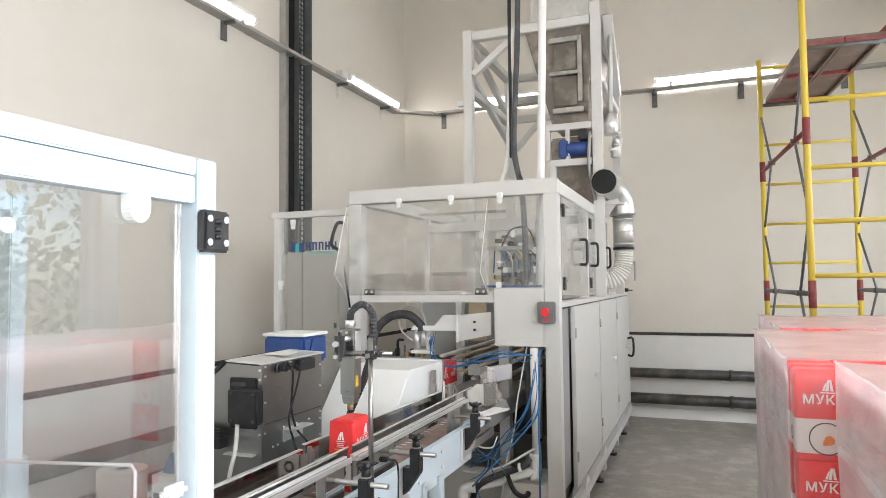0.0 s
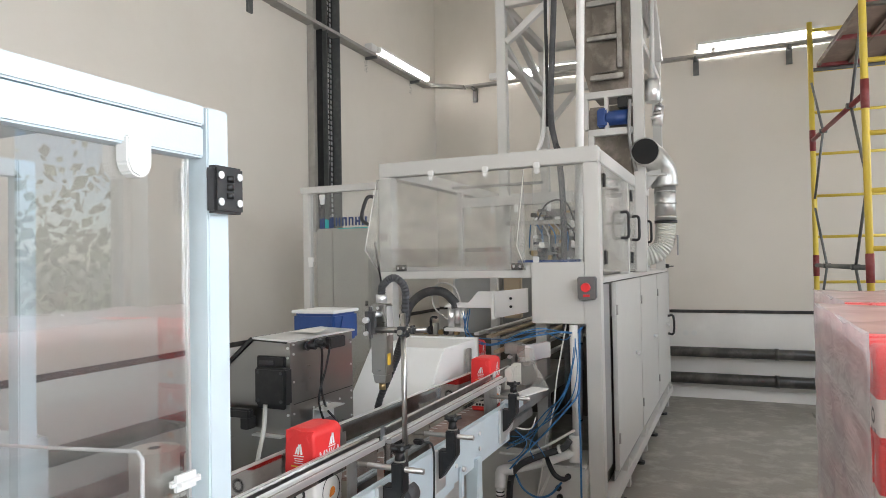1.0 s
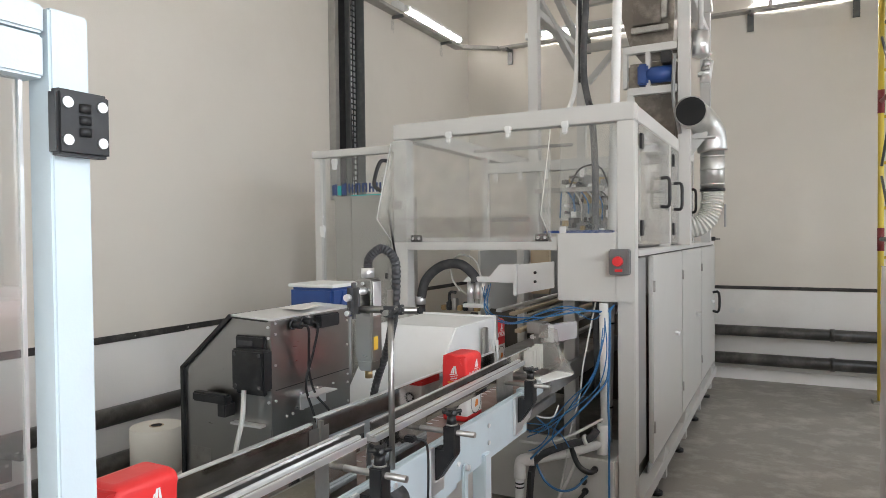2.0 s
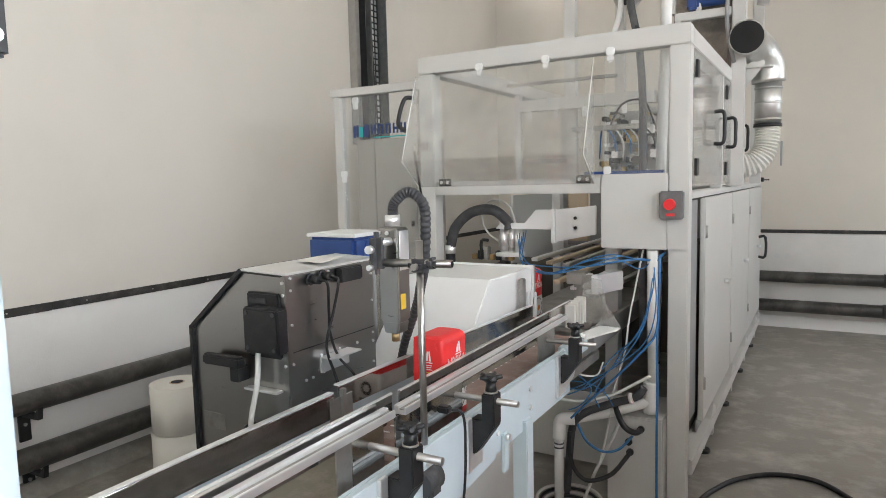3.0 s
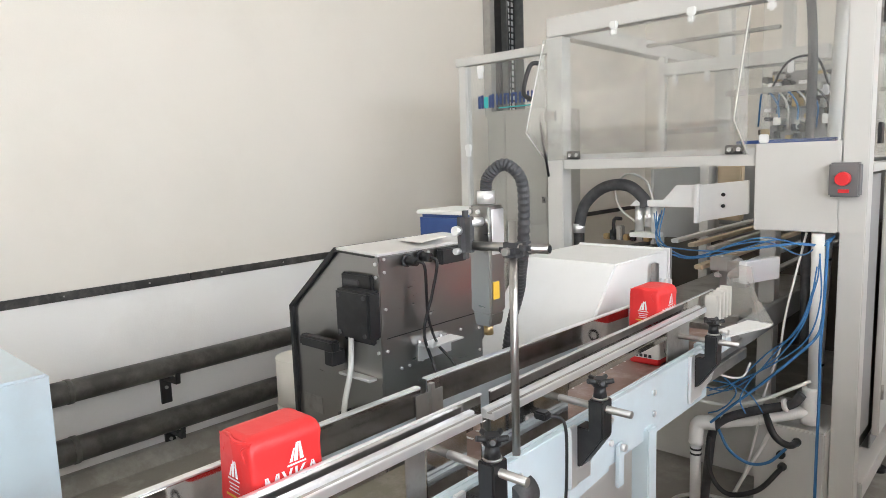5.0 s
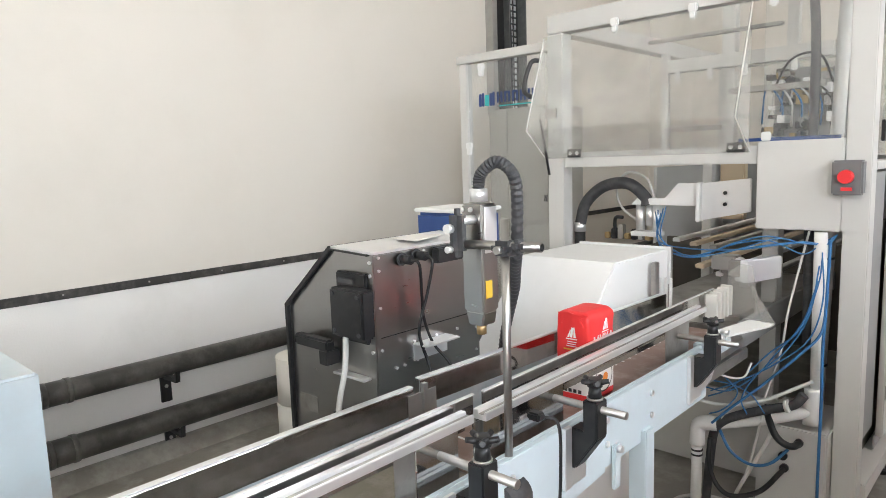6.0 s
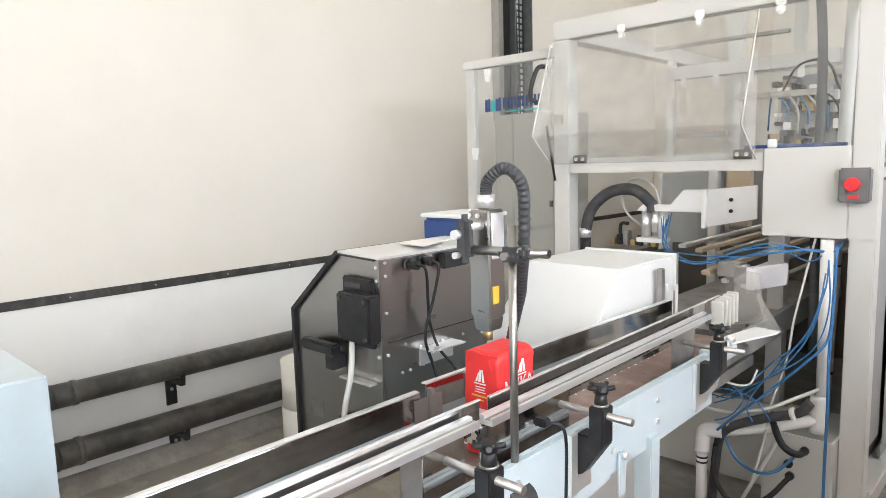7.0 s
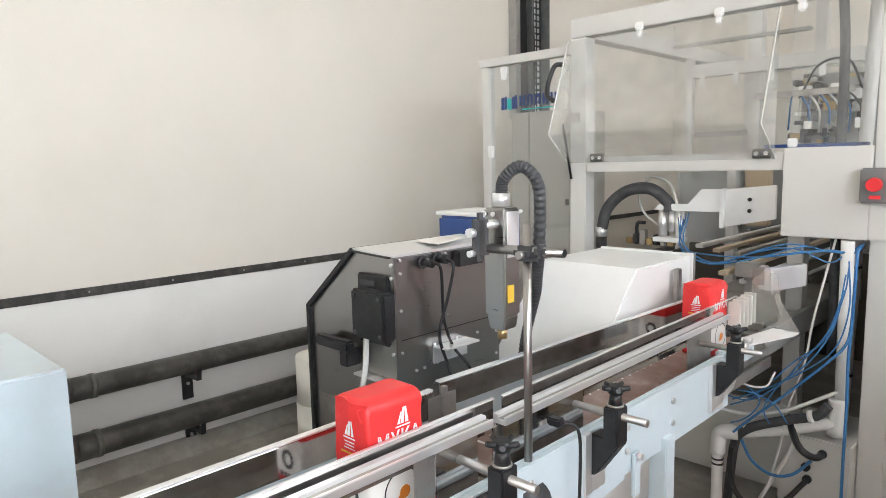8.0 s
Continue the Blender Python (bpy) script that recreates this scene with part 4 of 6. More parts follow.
part("small_handle", S([(-0.10, 3.50, 1.10), (-0.10, 3.50, 1.18), (-0.06, 3.50, 1.185)], 0.009, 8, 3), "black", mc)
part("hose_stub", C((-0.235, 3.40, 0.92), (-0.235, 3.40, 1.135), 0.026, 14), "black", mc)
part("hose_clip", C((-0.235, 3.40, 1.12), (-0.235, 3.40, 1.165), 0.029, 14), "alu", mc)
part("black_hose", S([(-0.235, 3.40, 1.15), (-0.20, 3.40, 1.26), (-0.10, 3.40, 1.34), (0.02, 3.40, 1.35), (0.09, 3.42, 1.29), (0.10, 3.42, 1.25)], 0.027, 14, 8), "rubber", mc, "thick black hose in an arch")
part("thin_hose", S([(0.13, 3.44, 1.27), (0.08, 3.46, 1.37), (-0.02, 3.48, 1.40), (-0.09, 3.5, 1.34), (-0.07, 3.5, 1.24), (0.03, 3.48, 1.17)], 0.006, 6, 8), "white_cable", mc)
# pedestal with cable glands
ped = part("pedestal", B(0.66, 0.905, 3.22, 3.56, 0.0, 0.44, 0.006), "machine", mc, "grey pedestal box with cable glands")
for x, z in ((0.812, 0.39), (0.759, 0.325), (0.765, 0.278)):
    part("gland", C((x, 3.205, z), (x, 3.22, z), 0.016, 10), "black", ped)
# white riser pipe and dark hose up through the top
part("lower_pipe", C((0.852, 3.262, 0.56), (0.846, 3.262, 1.18), 0.022, 16), "pvc", mc, "white vertical pipe below the control panel")
part("riser_pipe", C((0.80, 3.50, 0.44), (0.875, 3.82, 5.65), 0.024, 16), "pvc", mc, "white vertical pipe rising out of the machine")
part("riser_hose", S([(0.755, 3.5, 0.7), (0.745, 3.5, 1.3), (0.735, 3.55, 1.8), (0.69, 3.66, 2.12), (0.632, 3.71, 2.4), (0.645, 3.72, 2.8), (0.668, 3.72, 3.35), (0.70, 3.75, 5.6)], 0.018, 10, 6), "rubber", mc, "black hose beside the white pipe")
part("riser_cable", S([(0.72, 3.62, 2.14), (0.62, 3.74, 2.35), (0.60, 3.75, 2.7), (0.62, 3.75, 5.6)], 0.012, 8, 6), "black", mc)
part("riser_cable", S([(0.55, 3.62, 2.14), (0.57, 3.74, 2.3), (0.585, 3.75, 2.5), (0.61, 3.76, 3.2)], 0.014, 8, 6), "pvc", mc)
for z in (0.62, 1.05):
    part("tie", C((0.80 + 0.0144 * (z - 0.44), 3.5 + 0.0614 * (z - 0.44), z - 0.004), (0.80 + 0.0144 * (z - 0.44), 3.5 + 0.0614 * (z - 0.44), z + 0.004), 0.028, 12), "black", mc)


# ---- hopper tower on the machine ----
tw = thing("hopper_tower", (0.5, 5.3, 1.43), "white steel tower with a dusty steel hopper standing on the machine", "hopper")
TY0, TY1 = 4.68, 5.92
for x in (-0.05, 0.985):
    for y in (TY0, TY1):
        part("post", B(x, x + 0.075, y, y + 0.075, 1.432, 3.62 if x < 0.5 else 3.70, 0.004), "machine", tw)
for y in (TY0, TY1):
    part("top_bar", B(0.03, 0.98, y, y + 0.07, 3.53, 3.60, 0.004), "machine", tw)
for x in (-0.05, 0.985):
    part("side_bar", B(x, x + 0.07, TY0 + 0.08, TY1 - 0.005, 3.53, 3.60, 0.004), "machine", tw)
    part("side_bar", B(x, x + 0.07, TY0 + 0.08, TY1 - 0.005, 3.1, 3.16, 0.004), "machine", tw)


def strut(parent, a, b, w, material="machine", name="brace"):
    a, b = Vector(a), Vector(b)
    bm = bmesh.new()
    box(bm, -w / 2, w / 2, -w / 2, w / 2, -(b - a).length / 2, (b - a).length / 2, 0.003)
    bm.transform(Matrix.Translation((a + b) / 2) @ (b - a).to_track_quat("Z", "X").to_matrix().to_4x4())
    return part(name, bm, material, parent)


strut(tw, (0.03, TY0 + 0.03, 3.25), (0.42, TY0 + 0.03, 3.55), 0.05)
strut(tw, (0.0, TY0 + 0.06, 3.25), (0.0, TY1, 2.9), 0.05)
strut(tw, (0.0, TY0 + 0.06, 3.55), (0.0, TY1, 3.15), 0.05)
part("cross_bar", B(0.03, 0.98, TY1, TY1 + 0.05, 3.12, 3.19, 0.004), "machine", tw)
part("cross_bar", B(0.03, 0.98, TY1, TY1 + 0.05, 3.32, 3.38, 0.004), "machine", tw)
strut(tw, (0.30, TY1 + 0.03, 3.12), (0.05, TY1 + 0.03, 2.85), 0.05)
hp = bmesh.new()
lo = [hp.verts.new(v) for v in ((0.66, 4.80, 2.78), (0.94, 4.80, 2.78), (0.94, 5.2, 2.78), (0.66, 5.2, 2.78))]
hi = [hp.verts.new(v) for v in ((0.46, 4.72, 3.56), (0.985, 4.72, 3.56), (0.985, 5.8, 3.56), (0.46, 5.8, 3.56))]
for i in range(4):
    hp.faces.new((lo[i], lo[(i + 1) % 4], hi[(i + 1) % 4], hi[i]))
hp.faces.new(lo[::-1])
hp.faces.new(hi)
hop = part("hopper", hp, "brown", tw, "dusty steel hopper")
for x0, x1, z0, z1 in ((0.66, 0.90, 3.42, 3.46), (0.66, 0.90, 3.16, 3.19), (0.88, 0.915, 2.94, 3.46), (0.68, 0.92, 2.86, 2.90)):
    part("flange", B(x0, x1, 4.705, 4.735, z0, z1, 0.004), "dull_steel", hop)
part("upper_bin", B(0.50, 0.98, 4.75, 5.8, 3.62, 5.2, 0.01), "galv", tw, "galvanised bin above the hopper")
part("dark_window", B(0.70, 0.87, 4.712, 4.725, 3.20, 3.41, 0.003), "brown", hop)
part("dark_window", B(0.69, 0.87, 4.735, 4.75, 2.92, 3.14, 0.003), "brown", hop)
for x0, x1, z0, z1 in ((0.63, 0.98, 2.72, 2.77), (0.66, 0.98, 2.44, 2.49), (0.66, 0.70, 2.132, 2.44), (0.78, 0.81, 2.49, 2.72), (0.63, 0.66, 2.49, 2.72)):
    part("frame_bar", B(x0, x1, TY0 + 0.0, TY0 + 0.05, z0, z1, 0.003), "machine", tw)
part("dosing_body", B(0.60, 0.95, 4.95, 5.4, 2.14, 2.72, 0.02), "brown", tw)
mo = part("drive_motor", C((0.74, 4.72, 2.57), (0.95, 4.72, 2.57), 0.055, 18), "blue", tw, "blue drive motor")
part("gearbox", B(0.73, 0.80, 4.66, 4.78, 2.50, 2.64, 0.012), "blue", mo)
part("terminal_box", B(0.88, 0.95, 4.66, 4.74, 2.63, 2.71, 0.006), "black", mo)
part("down_pipe", S([(0.97, 4.66, 2.68), (0.96, 4.66, 2.4), (1.0, 4.68, 2.16)], 0.012, 8, 4), "dark_panel", tw)
part("chute_flap", P([(4.75, 3.60), (4.82, 3.64), (5.35, 3.12), (5.25, 3.10)], "x", 1.065, 1.14, 0.004), "machine", tw, "grey folded flap")
part("air_filter", C((1.11, 4.82, 2.68), (1.11, 4.82, 2.84), 0.055, 16), "alu", tw)
part("air_pipe", C((1.11, 4.82, 2.84), (1.11, 4.9, 3.6), 0.018, 12), "machine", tw)
vl = part("valve", C((1.14, 4.80, 2.50), (1.16, 4.80, 2.64), 0.035, 12), "alu", tw)
for k in range(5):
    part("valve_fitting", C((1.10 + 0.02 * k, 4.77, 2.55 + 0.03 * k), (1.17, 4.77, 2.56 + 0.03 * k), 0.016, 10), ("alu", "dull_steel")[k % 2], vl)

# ---- dust extraction duct ----
du = thing("extraction_duct", (1.1, 4.9, 1.6), "galvanised extraction duct with an open black mouth and a flexible hose", "duct")
part("mouth_pipe", S([(1.075, 4.60, 2.285), (1.085, 4.74, 2.28), (1.12, 4.86, 2.25), (1.16, 4.93, 2.17), (1.17, 4.94, 2.06)], 0.096, 24, 6), "galv", du)
# black disc across the pipe end, painting the shade within
part("mouth_hole", C((1.075, 4.592, 2.285), (1.075, 4.602, 2.285), 0.091, 24), "hole", du, "black disc painting the shade in the open mouth")
part("mouth_rim", C((1.075, 4.594, 2.285), (1.076, 4.63, 2.284), 0.099, 24, cap=False), "galv", du)
part("straight_pipe", C((1.17, 4.94, 1.80), (1.17, 4.94, 2.08), 0.076, 22), "galv", du)
for z in (1.83, 1.93, 2.02):
    part("seam", C((1.17, 4.94, z), (1.17, 4.94, z + 0.012), 0.080, 22), "galv", du)
part("clamp_band", C((1.17, 4.94, 1.79), (1.17, 4.94, 1.81), 0.081, 22), "black", du)
part("flexible_hose", S([(1.17, 4.94, 1.80), (1.17, 4.93, 1.72), (1.155, 4.92, 1.64), (1.10, 4.90, 1.57), (1.0, 4.88, 1.54)], 0.070, 24, 9, 0.07), "flex", du, "ribbed translucent flexible hose")
part("bracket", P([(1.0, 2.13), (1.14, 2.20), (1.16, 2.16), (1.02, 1.98), (1.0, 1.98)], "y", 4.80, 4.81), "machine", du)
part("bracket", B(0.99, 1.2, 4.78, 5.0, 2.135, 2.145), "machine", du)
part("handle_strap", B(1.245, 1.255, 4.9, 4.96, 1.55, 1.70), "dark_panel", du)


# ---- the conveyor ----
CY0 = -3.6
BELT = 0.827
cv = thing("belt_conveyor", (0.53, 0.8, 0), "pale blue belt conveyor with polished steel guide rails", "conveyor")
part("side_panel", P([(CY0, 0.725), (2.60, 0.725), (2.60, 0.86), (2.56, 0.886), (CY0, 0.886)], "x", 0.685, 0.70, 0.002), "panel", cv, "pale blue enamelled side panel")
part("side_panel", B(0.345, 0.36, CY0, 2.60, 0.762, 0.90, 0.002), "panel", cv)
part("panel_lip", B(0.671, 0.6845, CY0, 2.60, 0.876, 0.886, 0.002), "panel", cv)
part("bed", B(0.37, 0.668, CY0, 3.02, 0.785, 0.8155), "dull_steel", cv)
part("belt", B(0.425, 0.597, CY0, 1.585, 0.816, BELT, 0.003), "belt", cv, "dusty olive belt")
part("belt", B(0.425, 0.597, 1.60, 3.02, 0.816, BELT, 0.003), "deck", cv, "brown belt with a row of pale marks")
part("deck_strip", B(0.600, 0.6705, CY0, 2.62, 0.816, 0.829), "dull_steel", cv, "dull steel strip beside the belt")
rng = random.Random(3)
for k in range(30):
    y = 1.62 + k * 0.045
    a = rng.uniform(0, 0.006)
    part("belt_mark", B(0.452 + a, 0.480 + a, y, y + 0.007, BELT, BELT + 0.0012), "print_white", cv)
part("inner_lip", B(0.6708, 0.6842, CY0, 2.60, 0.8155, 0.8755), "dull_steel", cv)


# guide rails: the pieces of each side stand end to end and close in towards the machine
def lane(name, outline, y0, y1, material, drift=0.0, label="", bevel=0.001):
    bm = P(outline, "y", y0, y1, bevel)
    for v in bm.verts:
        v.co.x += drift * (v.co.y - y0)
    return part(name, bm, material, cv, label)


def slab(x0, x1, z0, z1):
    return [(x0, z0), (x1, z0), (x1, z1), (x0, z1)]


for x, z, y0, y1, drift in ((0.430, 0.977, CY0, 1.592, 0.0), (0.418, 0.985, 1.625, 2.83, 0.034)):
    lane("guide_plate", slab(x, x + 0.005, z - 0.062, z), y0, y1, "mirror", drift, "polished steel guide plate")
    lane("guide_lip", slab(x - 0.012, x + 0.005, z + 0.0005, z + 0.004), y0, y1, "alu", drift)
part("guide_joint", box(B(0.4365, 0.440, 1.57, 1.66, 0.91, 0.965, 0.001), 0.4365, 0.448, 1.612, 1.624, 0.88, 0.985), "dull_steel", cv)
for x, y0, y1, drift in ((0.608, CY0, 1.595, 0.0), (0.612, 1.62, 2.93, -0.017)):
    lane("guide_plate", slab(x - 0.004, x, 0.958, 1.0), y0, y1, "mirror", drift, "polished steel guide plate")
    lane("guide_lip", slab(x - 0.0045, x + 0.0045, 1.0005, 1.0035), y0, y1, "alu", drift)
for x, y0, y1, drift in ((0.618, CY0, 1.545, 0.0), (0.632, 1.565, 2.72, -0.014)):
    lane("guide_profile", [(x, 0.966), (x + 0.034, 0.966), (x + 0.034, 0.983), (x + 0.029, 0.984), (x + 0.028, 0.978), (x + 0.015, 0.978), (x + 0.014, 0.986), (x, 0.986)], y0, y1, "alu", drift, "bare aluminium guide profile")
    # darker strip along the shallow groove, painting in its shade
    lane("profile_groove", slab(x + 0.0155, x + 0.0275, 0.9782, 0.9796), y0, y1, "dull_steel", drift, "", 0)
    lane("profile_web", slab(x + 0.004, x + 0.010, 0.944, 0.9655), y0, y1, "mirror", drift)
part("backing_plate", B(0.6455, 0.649, 1.545, 1.87, 0.866, 0.965, 0.001), "mirror", cv, "polished steel plate under the guide")
part("backing_plate", B(0.6455, 0.649, 1.8705, 2.415, 0.940, 0.955, 0.001), "mirror", cv)
part("backing_plate", B(0.6455, 0.649, 1.385, 1.50, 0.866, 0.965, 0.001), "mirror", cv)
part("guide_bracket", B(0.6455, 0.650, 2.42, 2.58, 0.866, 0.975, 0.001), "dull_steel", cv)
part("guide_bracket", B(0.648, 0.652, 1.33, 1.38, 0.87, 0.97, 0.001), "dull_steel", cv)
part("sensor_eye", B(0.676, 0.708, 1.685, 1.71, 0.935, 0.953, 0.004), "black", cv, "small black photo sensor")
part("sensor_cable", S([(0.70, 1.71, 0.94), (0.725, 1.73, 0.925), (0.728, 1.735, 0.84), (0.722, 1.73, 0.70), (0.70, 1.7, 0.50), (0.66, 1.6, 0.3)], 0.0036, 8, 6), "black", cv)
for y in (1.52, 1.60, 1.98, 2.22, 1.15, 0.8):
    for z in (0.785, 0.845):
        part("bolt", C((0.70, y, z), (0.7055, y, z), 0.008, 10), "alu", cv)


def clamp(y):
    cl = part("rail_clamp", P([(0.704, 0.79), (0.716, 0.79), (0.772, 0.87), (0.772, 0.955), (0.736, 0.955), (0.736, 0.885), (0.704, 0.885)], "y", y - 0.022, y + 0.022, 0.003), "black", cv, "black plastic rail clamp with a star knob")
    part("mount_plate", B(0.7005, 0.7115, y - 0.052, y - 0.024, 0.745, 0.89, 0.002), "alu", cl)
    part("mount_foot", B(0.7005, 0.708, y - 0.022, y + 0.04, 0.745, 0.785, 0.002), "alu", cl)
    part("rod", C((0.60, y, 0.934), (0.83, y, 0.934), 0.0085, 12), "dull_steel", cl)
    part("knob_stem", C((0.754, y, 0.956), (0.754, y, 0.985), 0.016, 14, 0.012), "black", cl)
    bm = bmesh.new()
    cyl(bm, (0.754, y, 0.984), (0.754, y, 1.002), 0.017, 14, 0.014)
    for k in range(5):
        a = 0.4 + k * 2 * math.pi / 5
        cyl(bm, (0.754, y, 0.990), (0.754 + 0.030 * math.cos(a), y + 0.030 * math.sin(a), 0.998), 0.0075, 8, 0.0055)
    part("star_knob", bm, "black", cl)
    part("washer", C((0.754, y, 0.9545), (0.754, y, 0.9595), 0.018, 14), "dull_steel", cl)


for y in (2.500, 1.832, 1.447, 0.55, -0.4):
    clamp(y)
# end gussets, stands
part("end_plate", P([(2.53, 0.755), (2.62, 0.775), (2.66, 0.82), (2.64, 0.86), (2.53, 0.875)], "x", 0.7006, 0.708, 0.002), "alu", cv)
for y, z in ((2.55, 0.80), (2.60, 0.83), (2.55, 0.845), (2.60, 0.80)):
    part("bolt", C((0.708, y, z), (0.716, y, z), 0.009, 8), "alu", cv)
part("stay", B(0.655, 0.675, 2.61, 3.05, 0.735, 0.775, 0.003), "dull_steel", cv)
for y in (2.16, 0.6, -1.2):
    for x in (0.40, 0.665):
        lg = part("stand_leg", B(x, x + 0.05, y, y + 0.05, 0.02, 0.76, 0.003), "panel", cv)
        part("foot_pad", C((x + 0.025, y + 0.025, 0), (x + 0.025, y + 0.025, 0.02), 0.035, 14), "black", lg)
    part("stand_bar", B(0.45, 0.665, y + 0.005, y + 0.045, 0.25, 0.30, 0.003), "panel", cv)
part("leg_strap", B(0.701, 0.712, 2.00, 2.03, 0.66, 0.775, 0.003), "panel", cv)
part("leg_strap_bolt", C((0.712, 2.015, 0.765), (0.724, 2.015, 0.765), 0.010, 6), "alu", cv)
part("stand_brace", P([(1.55, 0.66), (2.0, 0.70), (2.0, 0.735), (1.55, 0.70)], "x", 0.67, 0.684), "panel", cv)

# discharge end: fins, clear deflector, bracket and end bar
en = thing("deflector", (0.66, 2.95, 0.80), "clear bent deflector with white fins at the conveyor end", "deflector")
part("bracket_floor", P([(0.655, 2.72), (0.715, 2.72), (0.785, 2.93), (0.785, 2.97), (0.70, 2.975)], "z", 0.89, 0.896), "white", en)
part("bracket_side", P([(0.745, 0.897), (0.79, 0.897), (0.70, 1.04)], "y", 2.955, 2.961), "acrylic", en)
part("foot_block", B(0.655, 0.72, 2.60, 2.75, 0.85, 0.889, 0.003), "panel", en)
for k in range(5):
    y = 2.83 + k * 0.034
    part("fin", B(0.602, 0.642, y, y + 0.010, 0.905, 1.0 + 0.003 * k, 0.002), "flex", en, "pale plastic fin")
dc = part("clear_deflector", P([(0.62, 0.90), (0.735, 0.90), (0.705, 1.085), (0.665, 1.09), (0.625, 1.06)], "y", 2.978, 2.984), "acrylic", en, "clear plastic sheet")
dc.visible_shadow = False
part("end_bar", P([(0.655, 3.0), (0.715, 3.18), (0.745, 3.17), (0.685, 2.99)], "z", 1.02, 1.10, 0.003), "alu", en, "bare aluminium end block")
part("end_block", B(0.60, 0.645, 3.04, 3.07, 1.03, 1.09, 0.003), "dull_steel", en)
for y, z in ((2.63, 0.905), (2.67, 0.90), (2.71, 0.91)):
    part("bolt", C((0.70, y, z), (0.725, y, z), 0.010, 8), "alu", en)

# slim white fingers and blocks where the packs come out
fg = thing("infeed_fingers", (0.44, 2.9, BELT), "white plastic fingers and steel blocks beside the belt", "guide")
for k in range(3):
    part("finger", B(0.405 + 0.018 * k, 0.415 + 0.018 * k, 2.90, 2.91, BELT, 1.03, 0.002), "white", fg)
part("block", B(0.47, 0.56, 3.22, 3.30, 1.02, 1.075, 0.004), "dull_steel", fg)
part("side_block", B(0.561, 0.585, 3.22, 3.26, 0.98, 1.07, 0.003), "alu", fg)
part("post", B(0.392, 0.412, 2.855, 2.885, 0.8, 1.09, 0.003), "dull_steel", fg)
part("foot", B(0.40, 0.60, 3.18, 3.34, BELT, 0.86, 0.003), "dull_steel", fg)
part("stem", B(0.50, 0.53, 3.24, 3.28, 0.86, 1.02, 0.003), "dark_panel", fg)


# ---- white sloping cover beside the conveyor ----
wc = thing("transfer_cover", (0.25, 2.55, 0), "white enamelled sloping cover box beside the conveyor", "cover")
part("shell", P([(2.27, 0.70), (2.27, 0.745), (2.62, 1.117), (3.03, 1.117), (3.03, 0.70)], "x", -0.02, 0.377, 0.005), "white", wc)
part("back_rim", B(-0.015, 0.384, 3.031, 3.042, 0.98, 1.125, 0.002), "white", wc)
part("rear_edge", B(0.36, 0.388, 3.043, 3.05, 0.95, 1.125), "dull_steel", wc, "bare metal edge strip")
part("stand", B(0.02, 0.33, 2.30, 2.95, 0.0, 0.699, 0.004), "machine", wc)

# ---- marking printer ----
pr = thing("marking_printer", (0.0, 1.93, 0), "brushed steel marking printer on a stand with black fittings", "printer")
PF, PB = 1.713, 2.14
outline = [(-0.22, 0.62), (0.172, 0.62), (0.172, 1.245), (0.01, 1.252), (-0.22, 1.065)]
part("housing", P(outline, "y", PF, PB, 0.004), "steel", pr, "brushed steel housing")
part("lid", P([(0.005, 1.2525), (0.180, 1.2455), (0.180, 1.2525), (0.005, 1.2595)], "y", PF - 0.006, PB + 0.006, 0.001), "alu", pr, "bright steel lid")
for a, b in (((-0.226, 0.62), (-0.226, 1.07)), ((-0.226, 1.07), (0.004, 1.26)), ((0.01, 1.2535), (0.165, 1.247))):
    u = Vector((b[0] - a[0], 0, b[1] - a[1])).normalized()
    w = Vector((-u.z, 0, u.x)) * (0.012 if a[0] < 0 else 0.005)
    part("edge_seal", P([a, b, (b[0] - w.x, b[1] - w.z), (a[0] - w.x, a[1] - w.z)], "y", PF - 0.012, PF - 0.002 if a[0] > 0 else PB), "black", pr)
part("corner_flange", B(0.160, 0.176, PF - 0.004, PF - 0.001, 0.90, 1.243), "steel", pr)
ft = part("filter_box", B(0.062, 0.196, PF - 0.062, PF - 0.017, 1.03, 1.16, 0.006), "black", pr, "black plastic filter box")
part("filter_frame", B(0.035, 0.158, PF - 0.016, PF - 0.001, 1.005, 1.195, 0.004), "black", ft)
part("filter_slot", B(0.05, 0.115, PF - 0.022, PF - 0.0165, 1.165, 1.18, 0.002), "rubber", ft)
for x in (0.08, 0.18):
    for z in (1.045, 1.145):
        part("screw", C((x, PF - 0.066, z), (x, PF - 0.062, z), 0.006, 8), "rubber", ft)
part("grip", box(box(B(-0.125, 0.03, PF - 0.055, PF - 0.025, 0.972, 1.004, 0.006), -0.12, -0.10, PF - 0.026, PF - 0.001, 0.968, 0.994, 0.003), -0.015, 0.02, PF - 0.05, PF - 0.001, 0.93, 0.973, 0.003), "black", pr, "black plastic grip")
part("ledge", B(0.02, 0.15, PF - 0.03, PF - 0.001, 0.905, 0.912, 0.001), "alu", pr)
part("seam", B(0.1725, 0.174, PF + 0.02, PB - 0.01, 1.018, 1.0205), "black", pr)
for y, z in [(PF + 0.02, z) for z in (1.235, 1.20, 1.10, 0.985)] + [(PF + 0.14 + 0.09 * k, 0.985 - 0.001 * k) for k in range(3)] + [(PB - 0.02, z) for z in (1.20, 1.11, 1.00, 0.97, 0.90)] + [(PF + 0.19, 1.235), (PF + 0.30, 1.232), (PF + 0.07, 0.925), (PF + 0.10, 0.926), (PF + 0.15, 0.93)]:
    part("screw", C((0.172, y, z), (0.1765, y, z), 0.0042, 8), "alu", pr)
